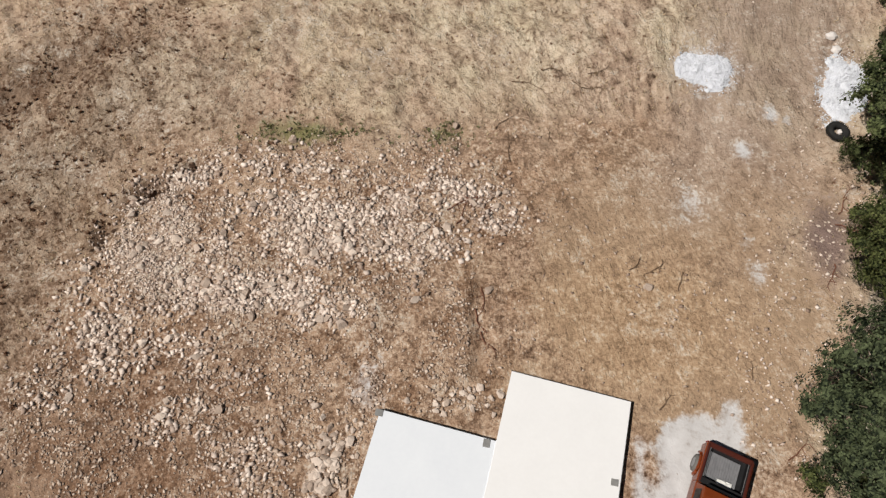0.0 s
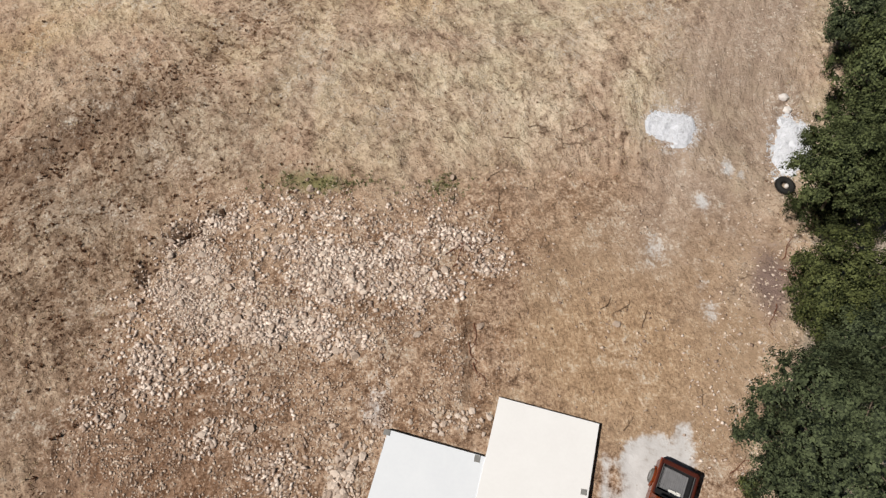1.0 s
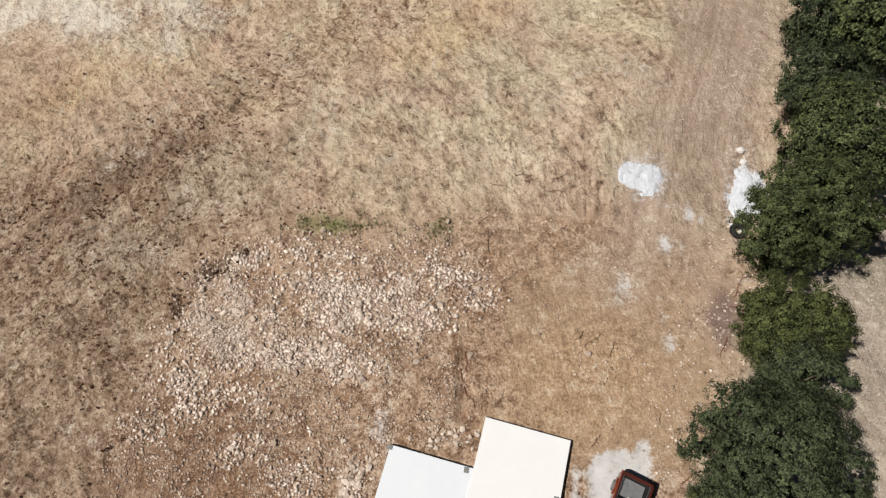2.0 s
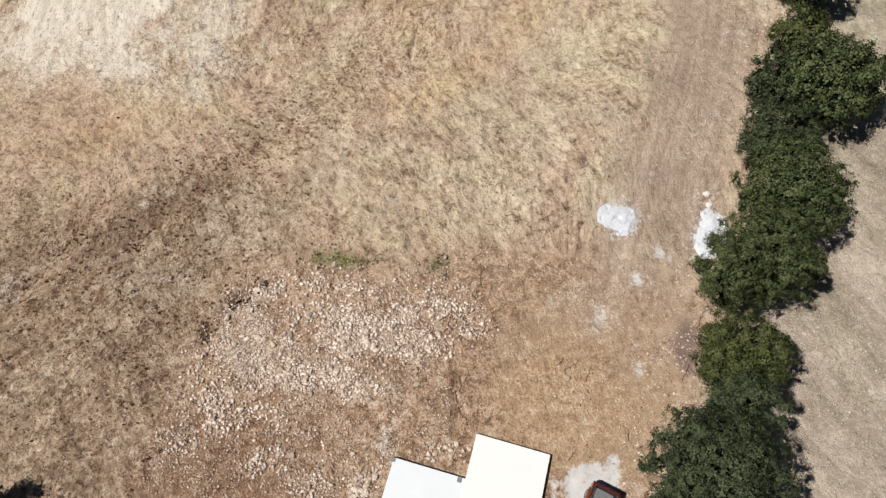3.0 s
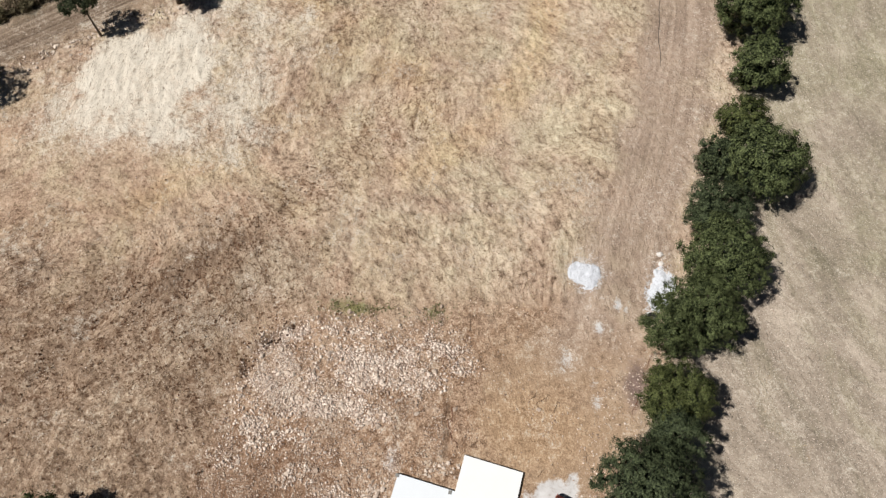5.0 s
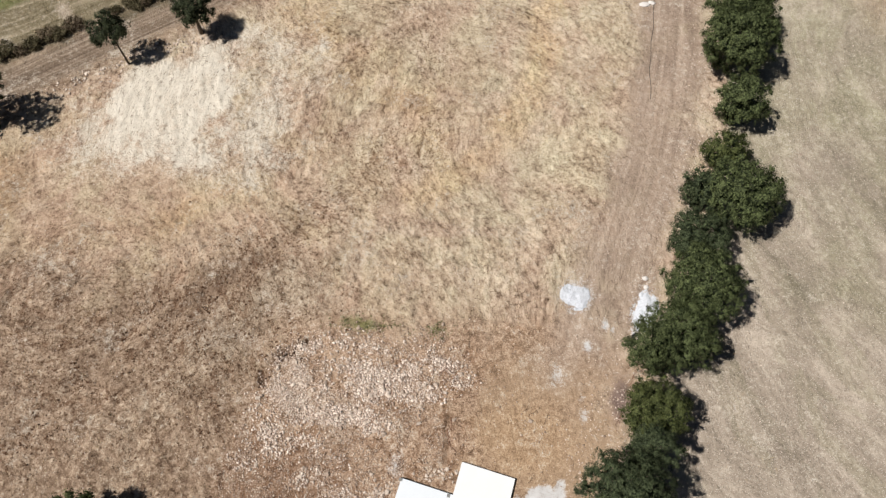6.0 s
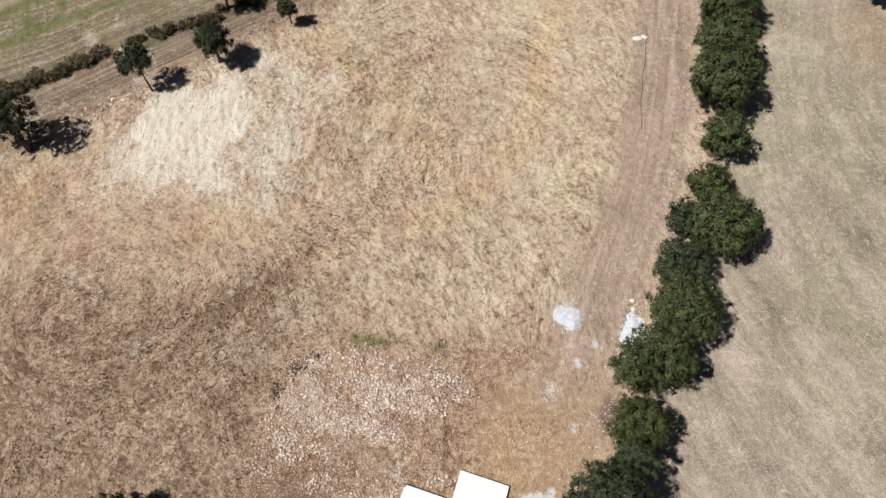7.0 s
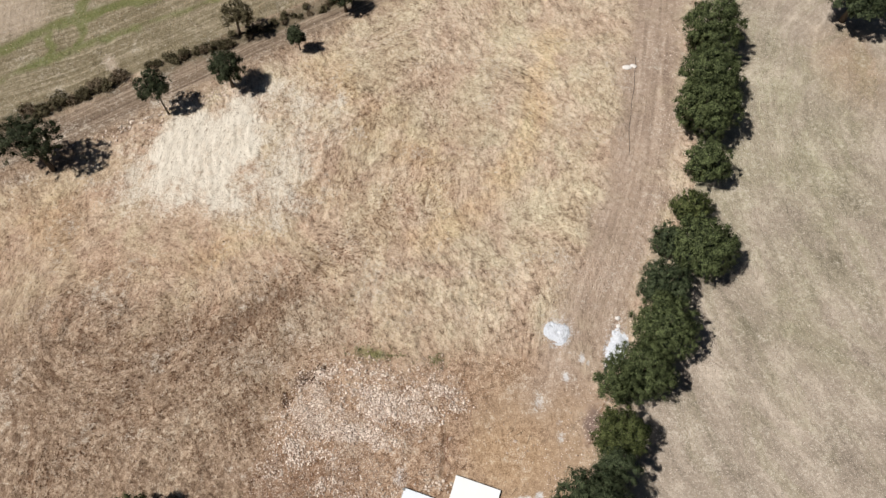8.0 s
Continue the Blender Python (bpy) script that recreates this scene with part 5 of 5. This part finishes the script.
platform("low flat platform with a bright white painted deck", 2.627, 6.441, 4.650, 7.0, 0.65, -15.7, WHITE, ((4.44, -3.05, 0.26, 0.24),), True)
platform("low flat platform with a cool white painted deck", -2.455, 5.030, 4.521, 6.0, 0.62, -15.7, COOL_WHITE, ((-0.02, -0.13, 0.30, 0.26), (4.18, -0.17, 0.26, 0.3)), False)

# ---- pickup truck ----
PAINT = plain("burnt_orange_car_paint", (0.150, 0.030, 0.009), (0.210, 0.046, 0.012), 1.5, 0.16, spec=0.5)
DARK_PAINT = plain("dark_red_car_paint", (0.055, 0.013, 0.009), (0.085, 0.020, 0.013), 2, 0.35, spec=0.5)
BLACK_PLASTIC = plain("black_plastic", (0.008, 0.008, 0.009), (0.022, 0.022, 0.024), 5, 0.5)
RUBBER = plain("black_rubber_tyre", (0.010, 0.010, 0.010), (0.030, 0.029, 0.028), 7, 0.85, bump=0.004)
DUSTY_RUBBER = plain("dusty_grey_tyre", (0.10, 0.095, 0.09), (0.20, 0.19, 0.18), 7, 0.9)
STEEL = plain("dull_grey_steel", (0.26, 0.26, 0.27), (0.42, 0.42, 0.43), 6, 0.45, 0.7)
RIBBED = plain("dusty_grey_bed_liner", (0.13, 0.132, 0.142), (0.25, 0.252, 0.265), 5, 0.6)
CLOTH = plain("white_cloth", (0.66, 0.66, 0.64), (0.76, 0.76, 0.74), 5, 0.9)
LAMP_RED = plain("red_lamp_lens", (0.25, 0.01, 0.01), (0.35, 0.02, 0.015), 8, 0.2, spec=0.5)
GLASS = plain("dark_window_glass", (0.012, 0.014, 0.016), (0.020, 0.022, 0.025), 2, 0.06, spec=0.6)


def prism(bm, profile, half, m=None):
    """A side profile of (y, z) points, drawn out to half its width each way, with the upper points drawn in by their third value."""
    left = [bm.verts.new((-(half - p[2]), p[0], p[1])) for p in profile]
    right = [bm.verts.new((half - p[2], p[0], p[1])) for p in profile]
    bm.faces.new(left)
    bm.faces.new(right[::-1])
    n = len(profile)
    for k in range(n):
        bm.faces.new((left[k], left[(k + 1) % n], right[(k + 1) % n], right[k]))
    bmesh.ops.recalc_face_normals(bm, faces=bm.faces)
    bmesh.ops.bevel(bm, geom=list(bm.edges), offset=0.035, segments=2, profile=0.6, affect="EDGES")
    return bm


def ring(bm, big, small, sides=28, round_sides=10, squash=1.0, m=None):
    rows = []
    for i in range(sides):
        a = 2 * math.pi * i / sides
        row = []
        for j in range(round_sides):
            c = 2 * math.pi * j / round_sides
            r = big + small * math.cos(c)
            row.append(bm.verts.new((m or Matrix()) @ Vector((r * math.cos(a), r * math.sin(a), small * squash * math.sin(c)))))
        rows.append(row)
    for i in range(sides):
        for j in range(round_sides):
            bm.faces.new((rows[i][j], rows[(i + 1) % sides][j], rows[(i + 1) % sides][(j + 1) % round_sides], rows[i][(j + 1) % round_sides]))
    return bm


def pickup():
    """Rear bumper at the origin, driving towards -y."""
    root = thing("pickup_truck", pose(10.24, 3.26, gz(10, 2), 0, 0, -27), "burnt orange pickup truck with an open black cargo bed", "truck")
    W = 0.87
    # lower body and bonnet
    part("body", prism(bmesh.new(), [(-1.52, 0.36, 0.02), (-1.52, 0.92, 0.03), (-3.25, 0.95, 0.03), (-3.45, 0.93, 0.05), (-4.45, 0.82, 0.10), (-4.55, 0.60, 0.06), (-4.5, 0.36, 0.03)], W), PAINT, root)
    cab = part("cab", prism(bmesh.new(), [(-1.56, 0.90, 0.05), (-1.72, 1.46, 0.17), (-2.0, 1.53, 0.20), (-2.62, 1.52, 0.20), (-3.32, 0.93, 0.07)], W), PAINT, root)
    for side in (-1, 1):
        part("side_window", box(bmesh.new(), (0.012, 0.95, 0.34), pose(side * 0.775, -2.3, 1.20, 0, -side * 15, 0), 0.004), GLASS, cab, "dark side window")
    part("windscreen", box(bmesh.new(), (1.32, 0.012, 0.70), pose(0, -2.99, 1.235, 51, 0, 0), 0.004), GLASS, cab, "dark windscreen")
    part("rear_window", box(bmesh.new(), (1.2, 0.012, 0.36), pose(0, -1.632, 1.20, -16, 0, 0), 0.004), GLASS, cab, "dark rear window")
    # cargo bed
    bed = part("bed", box(bmesh.new(), (1.56, 1.5, 0.05), pose(0, -0.78, 0.52)), BLACK_PLASTIC, root, "black cargo bed")
    for side in (-1, 1):
        part("bed_side", prism(bmesh.new(), [(-0.06, 0.36, 0.0), (-0.06, 0.93, 0.0), (-1.52, 0.93, 0.0), (-1.52, 0.36, 0.0)], 0.055), PAINT, root).matrix_basis = pose(side * (W - 0.075), 0, 0)
        part("bed_rail", box(bmesh.new(), (0.085, 1.42, 0.035), pose(side * (W - 0.10), -0.79, 0.952), 0.012), DARK_PAINT, root)
        part("bed_liner", box(bmesh.new(), (0.02, 1.40, 0.40), pose(side * (W - 0.145), -0.79, 0.735)), BLACK_PLASTIC, root)
        part("rail_strip", box(bmesh.new(), (0.022, 1.1, 0.012), pose(side * (W - 0.19), -0.75, 0.93), 0.003), STEEL, root, "bright metal strip")
        part("tail_lamp", box(bmesh.new(), (0.12, 0.03, 0.2), pose(side * (W - 0.10), 0.0, 0.72), 0.008), LAMP_RED, root, "red tail lamp")
        part("headlamp", box(bmesh.new(), (0.26, 0.03, 0.14), pose(side * (W - 0.24), -4.55, 0.66), 0.01), STEEL, root)
        part("mirror", box(bmesh.new(), (0.16, 0.08, 0.14), pose(side * (W + 0.07), -3.02, 1.02), 0.03), BLACK_PLASTIC, root)
    part("tailgate", box(bmesh.new(), (1.60, 0.09, 0.52), pose(0, -0.06, 0.70), 0.03), DARK_PAINT, root, "dark red tailgate")
    part("gate_cap", box(bmesh.new(), (1.54, 0.16, 0.035), pose(0, -0.13, 0.952), 0.012), DARK_PAINT, root)
    part("bulkhead", box(bmesh.new(), (1.56, 0.22, 0.06), pose(0, -1.42, 0.93), 0.015), BLACK_PLASTIC, root)
    pallet = part("bed_panel", box(bmesh.new(), (1.14, 0.95, 0.03), pose(-0.04, -0.72, 0.60)), RIBBED, root, "grey ribbed panel")
    for k in range(13):
        part("rib", box(bmesh.new(), (0.035, 0.93, 0.035), pose(-0.58 + 0.09 * k, -0.72, 0.63), 0.006), RIBBED, pallet)
    bm = bmesh.new()
    bmesh.ops.create_grid(bm, x_segments=10, y_segments=6, size=0.5)
    for v in bm.verts:
        v.co = (v.co.x * 0.52 + 0.12, v.co.y * 0.26 - 1.20 + 0.05 * v.co.x, 0.70 + 0.06 * noise.noise(Vector((v.co.x * 6, v.co.y * 6, 3))))
    bmesh.ops.solidify(bm, geom=list(bm.faces), thickness=0.012)
    part("cloth", bm, CLOTH, root, "crumpled white cloth")
    part("rear_bumper", box(bmesh.new(), (1.5, 0.12, 0.14), pose(0, 0.03, 0.42), 0.03), STEEL, root)
    part("front_bumper", box(bmesh.new(), (1.58, 0.14, 0.18), pose(0, -4.6, 0.42), 0.04), BLACK_PLASTIC, root)
    part("grille", box(bmesh.new(), (0.8, 0.03, 0.16), pose(0, -4.56, 0.66), 0.01), BLACK_PLASTIC, root)
    for side in (-1, 1):
        for y in (-0.80, -3.75):
            wheel = part("wheel", ring(bmesh.new(), 0.235, 0.105, 26, 8, 1.15, pose(side * (W - 0.02), y, 0.335, 0, 90, 0)), DUSTY_RUBBER, root, "dusty grey tyre", True)
            bm = bmesh.new()
            bmesh.ops.create_cone(bm, cap_ends=True, segments=18, radius1=0.19, radius2=0.17, depth=0.12, matrix=pose(side * (W + 0.02), y, 0.335, 0, 90, 0))
            part("rim", bm, STEEL, wheel, "dull steel rim")
            arch = bmesh.new()
            pts = [(side * (W + 0.0), y + 0.42 * math.cos(t), 0.36 + 0.40 * math.sin(t)) for t in (math.pi * q / 10 for q in range(11))]
            part("wheel_arch", tube(arch, pts, [0.05] * 11, 6), PAINT, root)


pickup()


# ---- tyre, sacks, sheet, dark rut line ----
def truck_tyre(x, y):
    g = gz(x, y)
    root = thing("truck_tyre", pose(x, y, g + 0.13, 4, 3, 0), "worn black truck tyre lying flat beside white gravel", "tyre")
    part("casing", ring(bmesh.new(), 0.365, 0.155, 40, 12, 0.95), RUBBER, root, "", True)
    for k in range(36):
        a = 2 * math.pi * k / 36
        part("tread_block", box(bmesh.new(), (0.04, 0.05, 0.2), pose(0.515 * math.cos(a), 0.515 * math.sin(a), 0, 0, 0, math.degrees(a)), 0.006), RUBBER, root)
    return g


truck_tyre(18.75, 17.75)


def lump(name, x, y, size, turn, label, category, material, seed):
    """A slumped, creased bag."""
    bm = bmesh.new()
    bmesh.ops.create_icosphere(bm, subdivisions=3, radius=0.5)
    for v in bm.verts:
        p = v.co.copy()
        r = 1 + 0.35 * noise.noise(p * 3.5 + Vector((seed, 0, 0))) + 0.16 * noise.noise(p * 9)
        v.co = Vector((p.x * size[0] * r, p.y * size[1] * r, max(p.z, -0.25) * size[2] * r))
    ob = part(name, bm, material, None, "", True)
    ob.matrix_basis = pose(x, y, gz(x, y) + 0.22 * size[2], 0, 0, turn)
    return tagged(ob, label, category)


SACK = plain("white_woven_sack", (0.64, 0.60, 0.58), (0.76, 0.72, 0.70), 5, 0.8, bump=0.01)
lump("sack", 20.25, 23.85, (0.6, 0.45, 0.35), 10, "full pinkish-white sack on the bare soil", "sack", SACK, 1)
lump("sack", 20.25, 22.95, (0.5, 0.45, 0.3), 40, "small white sack at the end of the gravel strip", "sack", SACK, 2)
lump("sack", 18.85, 17.75, (0.3, 0.22, 0.25), 70, "small white bag inside the truck tyre", "bag", SACK, 3)
lump("plastic_sheet", 24.7, 61.0, (1.3, 0.8, 0.22), 5, "crumpled white plastic sheet beside the track", "sheet", SACK, 4)
lump("plastic_sheet", 25.6, 61.3, (0.9, 0.6, 0.2), -20, "small crumpled white plastic sheet beside the track", "sheet", SACK, 5)


RUT_DARK = plain("dark_rut_tone", (0.03, 0.026, 0.022), (0.07, 0.06, 0.05), 4, 0.7)


# dark tube added in place of the shaded rut along the track
def hose():
    pts = []
    for k in range(40):
        t = k / 39
        y = 63 - 17 * t
        x = 26.0 - 2.5 * t + 0.12 * math.sin(7 * t) + 0.06 * math.sin(23 * t)
        pts.append((x, y, gz(x, y) + 0.03))
    return tagged(part("rut_line", tube(bmesh.new(), pts, [0.034] * 40, 6), RUT_DARK, None, "", True), "thin dark tube standing in for a shaded rut along the track", "hose")


hose()
